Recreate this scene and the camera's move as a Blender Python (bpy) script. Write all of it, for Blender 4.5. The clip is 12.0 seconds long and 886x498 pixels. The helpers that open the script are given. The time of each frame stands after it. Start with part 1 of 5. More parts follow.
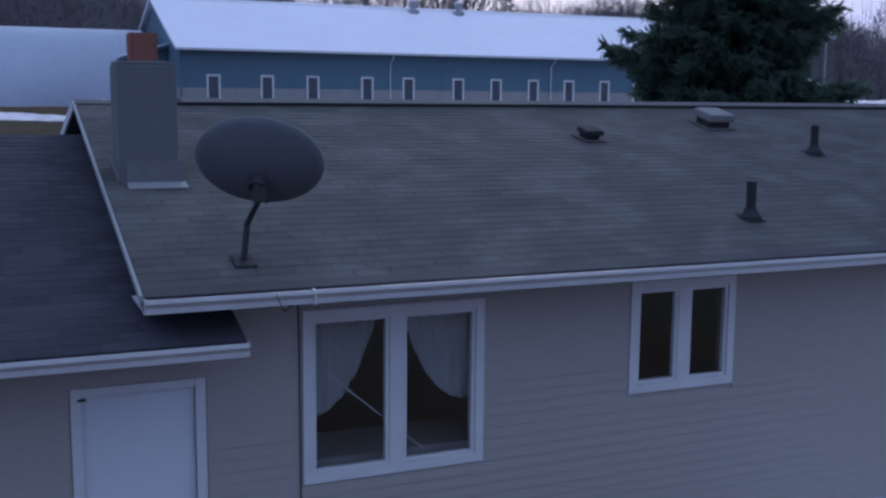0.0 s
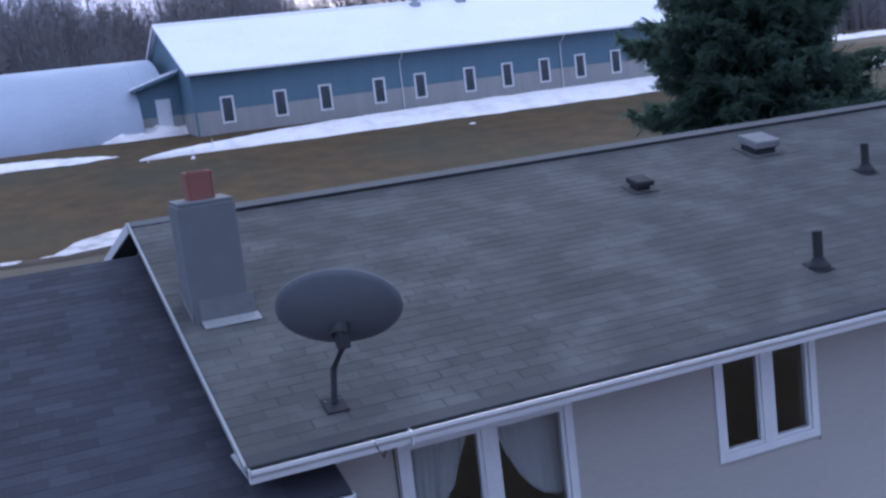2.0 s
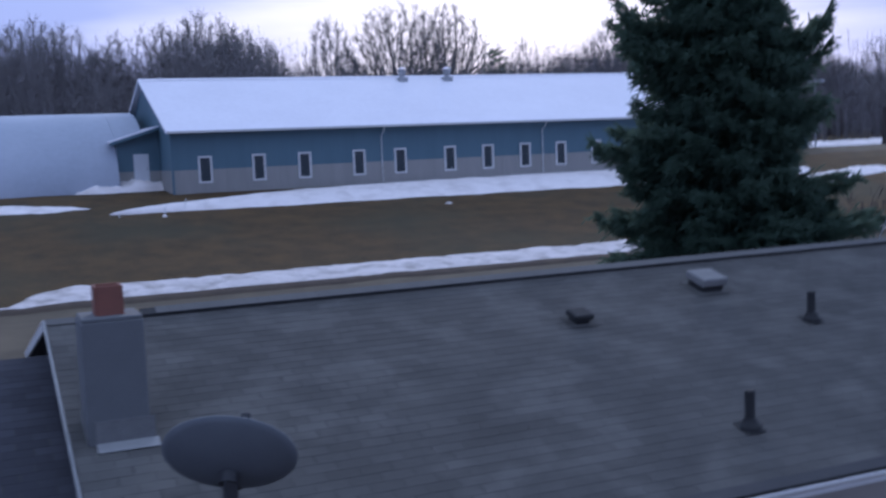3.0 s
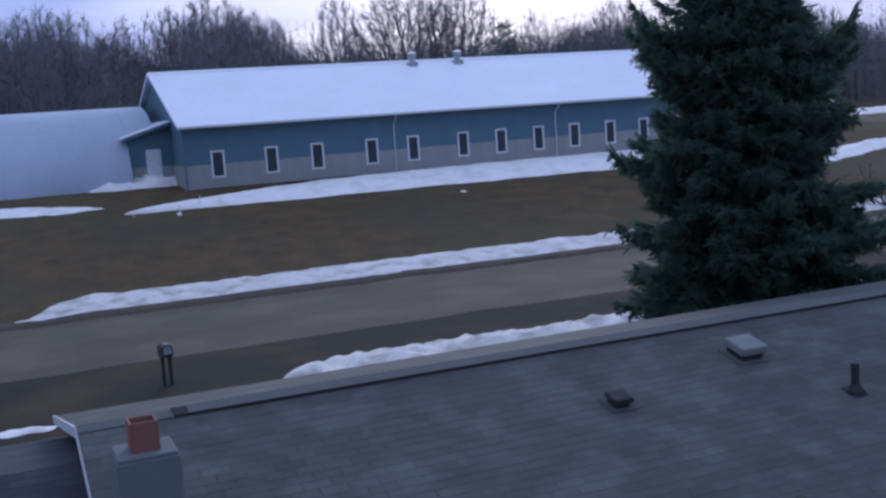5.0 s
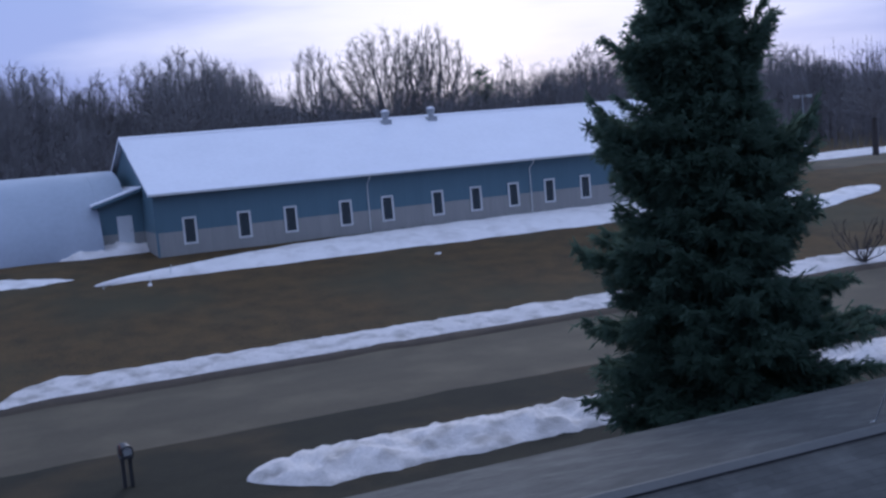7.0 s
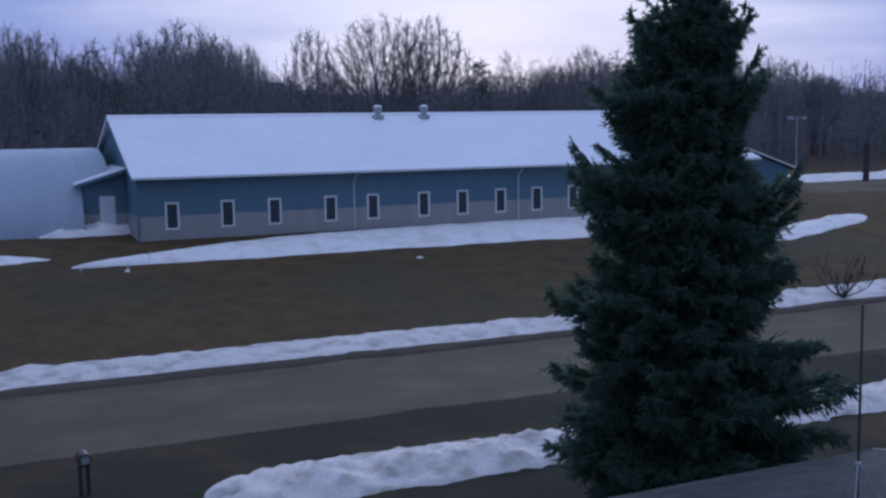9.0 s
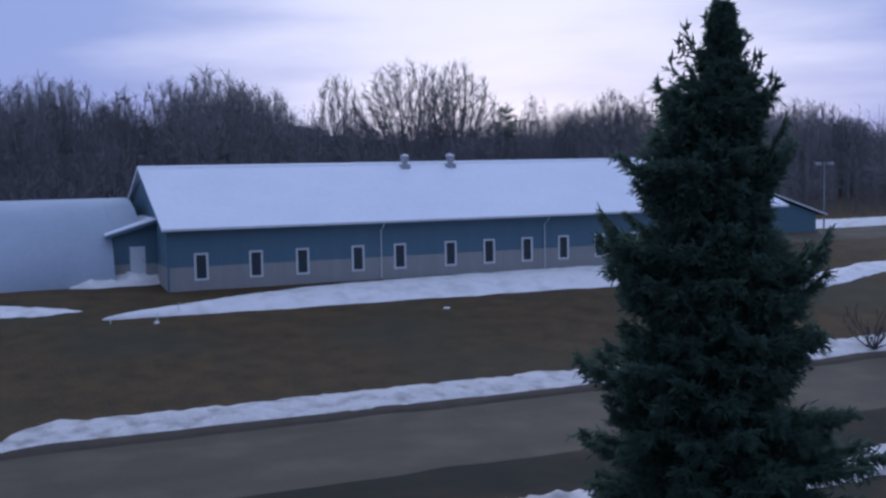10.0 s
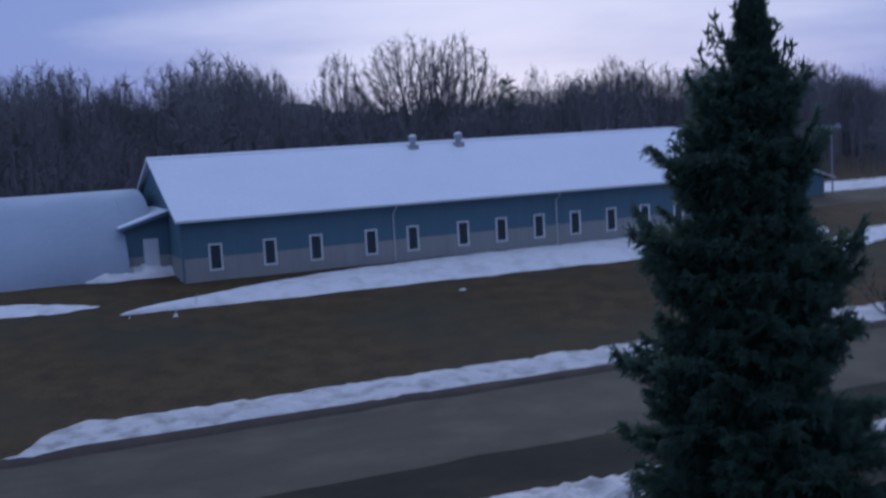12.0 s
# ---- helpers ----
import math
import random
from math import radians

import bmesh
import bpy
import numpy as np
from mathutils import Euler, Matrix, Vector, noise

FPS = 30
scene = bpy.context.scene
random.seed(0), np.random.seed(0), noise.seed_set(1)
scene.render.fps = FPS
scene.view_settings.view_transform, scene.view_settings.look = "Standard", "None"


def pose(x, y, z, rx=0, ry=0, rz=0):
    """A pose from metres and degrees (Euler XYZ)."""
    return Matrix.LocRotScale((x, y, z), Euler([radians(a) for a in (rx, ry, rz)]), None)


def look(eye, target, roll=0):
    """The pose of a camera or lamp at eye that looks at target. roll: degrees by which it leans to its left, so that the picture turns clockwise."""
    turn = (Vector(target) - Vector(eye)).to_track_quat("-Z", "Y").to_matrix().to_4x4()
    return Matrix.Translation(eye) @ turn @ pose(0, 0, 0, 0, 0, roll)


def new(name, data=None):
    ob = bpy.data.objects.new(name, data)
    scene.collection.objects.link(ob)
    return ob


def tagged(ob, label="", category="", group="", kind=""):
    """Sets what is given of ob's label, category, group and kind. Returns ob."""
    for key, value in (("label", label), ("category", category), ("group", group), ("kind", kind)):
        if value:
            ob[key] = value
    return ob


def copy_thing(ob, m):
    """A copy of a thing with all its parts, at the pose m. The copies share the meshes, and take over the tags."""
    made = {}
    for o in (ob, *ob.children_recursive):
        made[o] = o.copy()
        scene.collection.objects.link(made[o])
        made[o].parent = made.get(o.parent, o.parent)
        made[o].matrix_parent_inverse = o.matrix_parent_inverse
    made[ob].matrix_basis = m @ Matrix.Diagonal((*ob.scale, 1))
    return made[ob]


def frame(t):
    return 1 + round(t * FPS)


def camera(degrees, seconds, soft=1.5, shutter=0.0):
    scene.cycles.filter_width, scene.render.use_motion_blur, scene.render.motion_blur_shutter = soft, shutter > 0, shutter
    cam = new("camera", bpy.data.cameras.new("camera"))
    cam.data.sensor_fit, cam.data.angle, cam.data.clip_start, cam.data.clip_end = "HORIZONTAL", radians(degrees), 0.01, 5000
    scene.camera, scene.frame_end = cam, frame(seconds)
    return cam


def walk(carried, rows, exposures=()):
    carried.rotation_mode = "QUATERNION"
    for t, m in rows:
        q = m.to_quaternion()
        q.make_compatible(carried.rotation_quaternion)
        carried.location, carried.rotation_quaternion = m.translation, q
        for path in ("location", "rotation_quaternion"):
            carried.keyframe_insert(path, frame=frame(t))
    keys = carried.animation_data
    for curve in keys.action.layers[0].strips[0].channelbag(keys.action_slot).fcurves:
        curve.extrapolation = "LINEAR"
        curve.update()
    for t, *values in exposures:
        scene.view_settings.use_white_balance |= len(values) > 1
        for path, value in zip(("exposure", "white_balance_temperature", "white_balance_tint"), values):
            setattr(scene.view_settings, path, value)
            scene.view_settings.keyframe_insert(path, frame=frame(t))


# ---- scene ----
cam = camera(45.0, 12.0, soft=2.6, shutter=0.3)
PATH = [
    (0, (-0.021, 0.195, 4.383), (0.771, 2.01, 4.107), 0.5),
    (0.2, (-0.115, 0.184, 4.479), (0.674, 1.996, 4.175), -0.2),
    (0.5, (-0.254, 0.179, 4.635), (0.501, 1.997, 4.281), -3.0),
    (0.8, (-0.395, 0.214, 4.847), (0.328, 2.049, 4.517), -6.2),
    (1, (-0.462, 0.249, 4.99), (0.268, 2.083, 4.671), -7.6),
    (1.2, (-0.486, 0.287, 5.111), (0.251, 2.117, 4.781), -7.5),
    (1.5, (-0.462, 0.354, 5.285), (0.246, 2.193, 4.946), -7.5),
    (1.8, (-0.371, 0.427, 5.471), (0.361, 2.258, 5.14), -7.1),
    (2, (-0.284, 0.483, 5.594), (0.458, 2.313, 5.275), -6.9),
    (2.2, (-0.182, 0.554, 5.713), (0.565, 2.379, 5.378), -7.8),
    (2.5, (0.005, 0.652, 5.883), (0.758, 2.486, 5.625), -8.0),
    (2.8, (0.258, 0.679, 6.03), (1.006, 2.519, 5.799), -6.9),
    (3, (0.416, 0.691, 6.128), (1.212, 2.515, 5.932), -2.3),
    (3.2, (0.522, 0.717, 6.237), (1.352, 2.527, 6.052), 0.2),
    (4.8, (0.43, 1.114, 7.326), (1.196, 2.945, 7.079), -3.5),
    (5, (0.433, 1.174, 7.492), (1.203, 3.003, 7.237), -3.9),
    (5.2, (0.451, 1.239, 7.666), (1.222, 3.066, 7.408), -4.6),
    (5.5, (0.491, 1.331, 7.937), (1.264, 3.158, 7.686), -5.8),
    (5.8, (0.558, 1.392, 8.23), (1.328, 3.224, 8.003), -5.5),
    (6, (0.639, 1.43, 8.411), (1.4, 3.268, 8.206), -5.3),
    (6.2, (0.775, 1.476, 8.554), (1.515, 3.321, 8.336), -6.3),
    (6.5, (1.025, 1.536, 8.742), (1.791, 3.371, 8.524), -6.8),
    (6.8, (1.28, 1.555, 8.945), (2.064, 3.382, 8.728), -6.3),
    (7, (1.438, 1.562, 9.081), (2.241, 3.384, 8.89), -5.0),
    (7.2, (1.573, 1.578, 9.212), (2.382, 3.397, 9.022), -4.2),
    (8.8, (2.039, 1.76, 10.299), (2.848, 3.578, 10.097), -1.2),
    (9, (2.031, 1.753, 10.504), (2.851, 3.563, 10.278), -0.9),
    (9.2, (2.001, 1.732, 10.756), (2.798, 3.555, 10.55), -1.0),
    (9.5, (1.948, 1.697, 11.1), (2.729, 3.53, 10.927), -1.2),
    (9.8, (1.95, 1.664, 11.214), (2.72, 3.502, 11.048), -1.3),
    (10, (1.926, 1.682, 11.271), (2.706, 3.517, 11.118), -1.1),
    (10.2, (1.832, 1.792, 11.373), (2.629, 3.618, 11.195), -1.1),
    (10.5, (1.657, 1.973, 11.563), (2.453, 3.797, 11.362), -1.2),
    (10.8, (1.55, 1.965, 11.81), (2.343, 3.788, 11.598), -1.8),
    (11, (1.478, 1.938, 11.98), (2.276, 3.758, 11.759), -2.4),
    (11.2, (1.378, 1.929, 12.164), (2.166, 3.754, 11.948), -2.6),
    (11.5, (1.238, 1.943, 12.362), (2.011, 3.783, 12.234), -5.0),
    (11.8, (1.194, 2.04, 12.259), (1.944, 3.876, 12.003), -5.5),
    (12, (1.179, 2.118, 12.142), (1.954, 3.949, 11.931), -3.2),
]
EXPOSURES = [(0, 0.41, 5540, 0), (0.2, 0.96, 5740, -2), (0.5, 1.06, 5790, -2), (1.0, 1.21, 5840, 0), (2.0, 1.28, 5840, 0), (2.5, 1.26, 5890, 1), (2.8, 0.86, 5790, 0), (3.0, 0.64, 5690, 0), (5.0, 0.56, 5640, -2), (6.0, 0.62, 5740, -2), (6.3, 0.41, 5650, -2), (7.0, 0.43, 5650, -2), (8.9, 0.16, 5500, -2), (9.2, 0.21, 5500, -1), (9.5, 0.33, 5600, -1), (10.0, 0.23, 5550, -1), (10.5, 0.01, 5350, -1), (11.0, 0.01, 5350, -1), (11.3, 0.16, 5450, 0), (11.6, 0.21, 5500, 0), (11.9, -0.04, 5300, -1), (12, -0.07, 5250, -1)]
walk(cam, [(t, look(eye, target, roll)) for t, eye, target, roll in PATH], EXPOSURES)

# ---- world, sun, exposure ----


SUN_AZ, SUN_EL = radians(62), radians(6)      # where the glow stands: beyond the woods
world = bpy.data.worlds.new("dusk_sky")
scene.world = world
world.use_nodes = True
wn, wl = world.node_tree.nodes, world.node_tree.links
wn.clear()
w_out = wn.new("ShaderNodeOutputWorld")
w_bg = wn.new("ShaderNodeBackground")
w_sky = wn.new("ShaderNodeTexSky")
w_sky.sky_type, w_sky.sun_disc = "NISHITA", False
w_sky.sun_elevation, w_sky.sun_rotation = SUN_EL, radians(90) - SUN_AZ
w_sky.air_density, w_sky.dust_density, w_sky.ozone_density = 1.0, 2.0, 2.0
w_gain = wn.new("ShaderNodeVectorMath")
w_gain.operation = "SCALE"
w_gain.inputs["Scale"].default_value = 0.07
w_tc = wn.new("ShaderNodeTexCoord")
w_sep = wn.new("ShaderNodeSeparateXYZ")
w_map = wn.new("ShaderNodeMapping")
w_map.inputs["Scale"].default_value = (1.2, 1.2, 7.0)
w_noise = wn.new("ShaderNodeTexNoise")
w_noise.inputs["Scale"].default_value, w_noise.inputs["Detail"].default_value = 2.2, 5.0
w_soft = wn.new("ShaderNodeMath")
w_soft.operation, w_soft.inputs[1].default_value, w_soft.inputs[2].default_value = "MULTIPLY_ADD", 0.12, -0.06
w_high = wn.new("ShaderNodeMath")
w_high.operation = "ADD"
# overcast dusk: lavender low down, deeper blue overhead
w_ramp = wn.new("ShaderNodeValToRGB")
ramp = w_ramp.color_ramp
ramp.elements[0].position, ramp.elements[0].color = 0.0, (0.33, 0.335, 0.66, 1)
ramp.elements[1].position, ramp.elements[1].color = 1.0, (0.47, 0.505, 0.73, 1)
for pos, col in ((0.12, (0.325, 0.352, 0.66, 1)), (0.25, (0.335, 0.385, 0.69, 1)), (0.5, (0.41, 0.485, 0.81, 1))):
    ramp.elements.new(pos).color = col
# the pale pink part of the sky, beyond the woods
w_dot = wn.new("ShaderNodeVectorMath")
w_dot.operation = "DOT_PRODUCT"
w_dot.inputs[1].default_value = (math.cos(SUN_AZ) * 0.99, math.sin(SUN_AZ) * 0.99, 0.14)
w_near = wn.new("ShaderNodeMapRange")
w_near.interpolation_type = "SMOOTHSTEP"
w_near.inputs["From Min"].default_value, w_near.inputs["From Max"].default_value = 0.92, 1.0
w_near.inputs["To Max"].default_value = 0.8
w_pink = wn.new("ShaderNodeMix")
w_pink.data_type = "RGBA"
w_pink.inputs["B"].default_value = (0.93, 0.81, 1.0, 1)
w_mix = wn.new("ShaderNodeMix")
w_mix.data_type = "RGBA"
w_mix.inputs["Factor"].default_value = 0.93
wl.new(w_tc.outputs["Generated"], w_map.inputs["Vector"])
wl.new(w_map.outputs["Vector"], w_noise.inputs["Vector"])
wl.new(w_noise.outputs["Fac"], w_soft.inputs[0])
wl.new(w_tc.outputs["Generated"], w_sep.inputs["Vector"])
wl.new(w_sep.outputs["Z"], w_high.inputs[0])
wl.new(w_soft.outputs[0], w_high.inputs[1])
wl.new(w_high.outputs[0], w_ramp.inputs["Fac"])
wl.new(w_tc.outputs["Generated"], w_dot.inputs[0])
w_streak = wn.new("ShaderNodeMath")
w_streak.operation, w_streak.inputs[1].default_value = "MULTIPLY_ADD", 0.16
w_shift = wn.new("ShaderNodeMath")
w_shift.operation, w_shift.inputs[1].default_value = "SUBTRACT", 0.08
wl.new(w_noise.outputs["Fac"], w_streak.inputs[0])
wl.new(w_dot.outputs["Value"], w_streak.inputs[2])
wl.new(w_streak.outputs[0], w_shift.inputs[0])
wl.new(w_shift.outputs[0], w_near.inputs["Value"])
wl.new(w_near.outputs["Result"], w_pink.inputs["Factor"])
wl.new(w_ramp.outputs["Color"], w_pink.inputs["A"])
wl.new(w_sky.outputs["Color"], w_gain.inputs[0])
wl.new(w_gain.outputs["Vector"], w_mix.inputs["A"])
wl.new(w_pink.outputs["Result"], w_mix.inputs["B"])
wl.new(w_mix.outputs["Result"], w_bg.inputs["Color"])
w_bg.inputs["Strength"].default_value = 0.9
wl.new(w_bg.outputs["Background"], w_out.inputs["Surface"])

sun_data = bpy.data.lights.new("sun", "SUN")
sun_data.energy, sun_data.angle, sun_data.color = 1.1, radians(24), (0.98, 0.87, 0.95)
sun = new("sun", sun_data)
sun_dir = Vector((math.cos(SUN_AZ) * math.cos(radians(14)), math.sin(SUN_AZ) * math.cos(radians(14)), math.sin(radians(14))))
sun.matrix_world = look(sun_dir * 60, (0, 0, 0))

# ---- materials ----
def material(name, base, rough=0.8, metal=0.0, second=None, scale=6.0, fine=60.0, bump=0.15, depth=0.01, spread=0.0, stain=None, stain_scale=0.6, stain_amount=0.5, spec=0.5, stretch=(1, 1, 1), island=False):
    """Base colour varied at two scales, with relief; spread: tone from piece to piece; stain: a third colour in broad patches."""
    m = bpy.data.materials.new(name)
    m.use_nodes = True
    n, l = m.node_tree.nodes, m.node_tree.links
    b = n["Principled BSDF"]
    b.inputs["Roughness"].default_value, b.inputs["Metallic"].default_value = rough, metal
    b.inputs["Specular IOR Level"].default_value = spec
    mp = n.new("ShaderNodeMapping")
    geo = n.new("ShaderNodeNewGeometry")
    mp.inputs["Scale"].default_value = stretch
    l.new(geo.outputs["Position"], mp.inputs["Vector"])
    big, small = n.new("ShaderNodeTexNoise"), n.new("ShaderNodeTexNoise")
    big.inputs["Scale"].default_value, big.inputs["Detail"].default_value = scale, 4
    small.inputs["Scale"].default_value, small.inputs["Detail"].default_value = fine, 3
    for t in (big, small):
        l.new(mp.outputs["Vector"], t.inputs["Vector"])
    mix = n.new("ShaderNodeMix")
    mix.data_type = "RGBA"
    second = second or tuple(c * 0.72 for c in base)
    mix.inputs["A"].default_value, mix.inputs["B"].default_value = (*base, 1), (*second, 1)
    add = n.new("ShaderNodeMath")
    add.operation = "ADD"
    half = n.new("ShaderNodeMath")
    half.operation, half.inputs[1].default_value = "MULTIPLY", 0.5
    l.new(big.outputs["Fac"], add.inputs[0])
    l.new(small.outputs["Fac"], add.inputs[1])
    l.new(add.outputs[0], half.inputs[0])
    rng = n.new("ShaderNodeMapRange")
    rng.inputs["From Min"].default_value, rng.inputs["From Max"].default_value = 0.36, 0.64
    l.new(half.outputs[0], rng.inputs["Value"])
    l.new(rng.outputs["Result"], mix.inputs["Factor"])
    colour = mix.outputs["Result"]
    if stain:
        sn = n.new("ShaderNodeTexNoise")
        sn.inputs["Scale"].default_value, sn.inputs["Detail"].default_value = stain_scale, 6
        l.new(geo.outputs["Position"], sn.inputs["Vector"])
        sr = n.new("ShaderNodeMapRange")
        sr.inputs["From Min"].default_value, sr.inputs["From Max"].default_value = 0.48, 0.66
        sr.inputs["To Max"].default_value = stain_amount
        l.new(sn.outputs["Fac"], sr.inputs["Value"])
        sm = n.new("ShaderNodeMix")
        sm.data_type = "RGBA"
        sm.inputs["B"].default_value = (*stain, 1)
        l.new(sr.outputs["Result"], sm.inputs["Factor"])
        l.new(colour, sm.inputs["A"])
        colour = sm.outputs["Result"]
    if spread:
        if island:
            src = geo.outputs["Random Per Island"]
        else:
            src = n.new("ShaderNodeObjectInfo").outputs["Random"]
        vr = n.new("ShaderNodeMapRange")
        vr.inputs["To Min"].default_value, vr.inputs["To Max"].default_value = 1 - spread, 1 + spread
        l.new(src, vr.inputs["Value"])
        hs = n.new("ShaderNodeHueSaturation")
        l.new(vr.outputs["Result"], hs.inputs["Value"])
        l.new(colour, hs.inputs["Color"])
        colour = hs.outputs["Color"]
    l.new(colour, b.inputs["Base Color"])
    if bump:
        bp = n.new("ShaderNodeBump")
        bp.inputs["Strength"].default_value, bp.inputs["Distance"].default_value = bump, depth
        l.new(half.outputs[0], bp.inputs["Height"])
        l.new(bp.outputs["Normal"], b.inputs["Normal"])
    return m


def glass_material(name, tint, rough=0.02):
    m = bpy.data.materials.new(name)
    m.use_nodes = True
    b = m.node_tree.nodes["Principled BSDF"]
    b.inputs["Base Color"].default_value = (*tint, 1)
    b.inputs["Roughness"].default_value, b.inputs["IOR"].default_value = rough, 1.75
    b.inputs["Transmission Weight"].default_value = 1.0
    return m


GRASS = material("dead_grass", (0.122, 0.080, 0.038), 0.95, scale=0.7, fine=9, second=(0.064, 0.047, 0.028), bump=0.6, depth=0.06, stain=(0.072, 0.066, 0.042), stain_scale=0.09, stain_amount=0.7, spec=0.12)
# much darker than the field's grass, with brown patches
LAWN = material("dark_lawn", (0.038, 0.034, 0.023), 0.95, scale=0.9, fine=11, second=(0.026, 0.024, 0.018), bump=0.6, depth=0.05, stain=(0.078, 0.055, 0.031), stain_scale=0.22, stain_amount=0.7, spec=0.12)
MUD = material("wet_soil", (0.092, 0.072, 0.056), 0.9, scale=1.2, fine=14, second=(0.068, 0.053, 0.042), bump=0.6, depth=0.05, stain=(0.11, 0.085, 0.06), stain_scale=0.5, stain_amount=0.6, spec=0.12)
ROAD = material("worn_asphalt", (0.126, 0.103, 0.072), 0.85, scale=0.5, fine=25, second=(0.093, 0.077, 0.056), bump=0.2, depth=0.01, stretch=(0.25, 1, 1), stain=(0.178, 0.143, 0.097), stain_scale=0.22, stain_amount=0.6, spec=0.12)
SNOW = material("old_snow", (0.90, 0.83, 0.80), 0.75, scale=1.5, fine=12, second=(0.80, 0.735, 0.71), bump=0.7, depth=0.08, stain=(0.54, 0.48, 0.45), stain_scale=0.8, stain_amount=0.45)
BANKSNOW = material("dirty_ploughed_snow", (0.76, 0.69, 0.665), 0.8, scale=1.1, fine=9, second=(0.58, 0.525, 0.50), bump=0.8, depth=0.09, stain=(0.28, 0.245, 0.22), stain_scale=0.9, stain_amount=0.7)
ROOFSNOW = material("roof_snow", (0.87, 0.84, 0.88), 0.7, scale=0.25, fine=3, second=(0.81, 0.78, 0.82), bump=0.2, depth=0.03)
SHINGLE = material("grey_shingle", (0.104, 0.100, 0.094), 0.9, scale=1.1, fine=160, second=(0.074, 0.072, 0.069), bump=0.4, depth=0.003, spread=0.10, stain=(0.152, 0.146, 0.136), stain_scale=1.3, stain_amount=0.5, spec=0.12)
SHINGLE_REST = material("grey_shingle_field", (0.104, 0.100, 0.094), 0.9, scale=1.1, fine=160, second=(0.074, 0.072, 0.069), bump=0.4, depth=0.003, spread=0.10, stain=(0.152, 0.146, 0.136), stain_scale=1.3, stain_amount=0.5, island=True, spec=0.12)
SHINGLE_LOW = material("dark_shingle", (0.064, 0.064, 0.075), 0.9, scale=1.1, fine=160, second=(0.044, 0.044, 0.053), bump=0.4, depth=0.003, spread=0.18, spec=0.12)
SHINGLE_LOW_REST = material("dark_shingle_field", (0.064, 0.064, 0.075), 0.9, scale=1.1, fine=160, second=(0.044, 0.044, 0.053), bump=0.4, depth=0.003, spread=0.18, island=True, spec=0.12)
# darker roofing colour, for one strip along the eave
EAVESTRIP = material("dark_eave_strip", (0.048, 0.047, 0.050), 0.8, scale=2, fine=120, second=(0.036, 0.035, 0.038), bump=0.3, depth=0.003, stain=(0.075, 0.073, 0.072), stain_scale=1.4, stain_amount=0.6)
RIDGECAP = material("ridge_shingle", (0.115, 0.112, 0.107), 0.9, scale=1.5, fine=150, second=(0.095, 0.092, 0.089), bump=0.3, depth=0.003, spread=0.04)
FELT = material("roof_felt", (0.052, 0.051, 0.050), 0.95)
SIDING = material("beige_siding", (0.36, 0.335, 0.297), 0.6, scale=0.8, fine=40, second=(0.325, 0.302, 0.268), bump=0.05, stretch=(0.2, 1, 1), stain=(0.33, 0.30, 0.28), stain_scale=0.8, stain_amount=0.4)
WHITE = material("white_trim", (0.66, 0.655, 0.645), 0.45, scale=3, fine=50, second=(0.58, 0.575, 0.565), bump=0.04)
DOORWHITE = material("white_door", (0.66, 0.67, 0.69), 0.4, scale=2, fine=50, second=(0.62, 0.63, 0.65), bump=0.03)
CONCRETE = material("painted_foundation", (0.62, 0.62, 0.62), 0.85, scale=2, fine=40, second=(0.52, 0.52, 0.53), bump=0.3)
GLASS = glass_material("window_glass", (0.92, 0.95, 0.97))
DARKGLASS = material("dark_pane", (0.055, 0.068, 0.078), 0.06, bump=0, second=(0.042, 0.053, 0.062))
PLASTER = material("room_plaster", (0.55, 0.53, 0.52), 0.9, second=(0.5, 0.48, 0.47), bump=0)
CARPET = material("dark_carpet", (0.10, 0.09, 0.085), 0.95, second=(0.08, 0.072, 0.07), bump=0.2)
CURTAIN = material("sheer_curtain", (0.56, 0.56, 0.54), 0.9, scale=5, fine=70, second=(0.48, 0.48, 0.47), bump=0.1)
DISH = material("dish_grey", (0.128, 0.138, 0.152), 0.8, scale=4, fine=60, second=(0.110, 0.119, 0.132), bump=0.05)
DARKMETAL = material("dark_steel", (0.05, 0.05, 0.055), 0.5, metal=0.4, scale=8, bump=0.05)
CHIMNEY = material("chimney_render", (0.136, 0.139, 0.144), 0.95, scale=4, fine=60, second=(0.120, 0.124, 0.128), bump=0.5, depth=0.008)
BARNSTEEL = material("barn_steel", (0.38, 0.415, 0.485), 0.55, scale=0.2, fine=3, second=(0.335, 0.365, 0.43), bump=0.2, depth=0.03, stain=(0.46, 0.49, 0.56), stain_scale=0.15, stain_amount=0.6)
CLAY = material("clay_flue", (0.22, 0.085, 0.06), 0.85, scale=6, fine=60, second=(0.18, 0.075, 0.055), bump=0.25)
ALUMINIUM = material("flashing", (0.12, 0.12, 0.12), 0.7, metal=0.0, scale=8, second=(0.17, 0.17, 0.17), bump=0.1)
APRON = material("apron_aluminium", (0.34, 0.34, 0.33), 0.6, metal=0.2, scale=8, second=(0.28, 0.28, 0.28), bump=0.1)
BLACKPIPE = material("black_pipe", (0.025, 0.025, 0.026), 0.85, scale=9)
VENTGREY = material("vent_cap", (0.20, 0.196, 0.188), 0.7, scale=7, second=(0.16, 0.156, 0.152), bump=0.1)
BLUE = material("blue_steel_siding", (0.094, 0.160, 0.200), 0.55, scale=0.4, fine=5, second=(0.082, 0.143, 0.182), bump=0.1, stretch=(3, 3, 0.15))
GREY = material("grey_wainscot", (0.31, 0.295, 0.28), 0.6, scale=0.4, fine=5, second=(0.25, 0.245, 0.23), bump=0.1, stretch=(3, 3, 0.15))
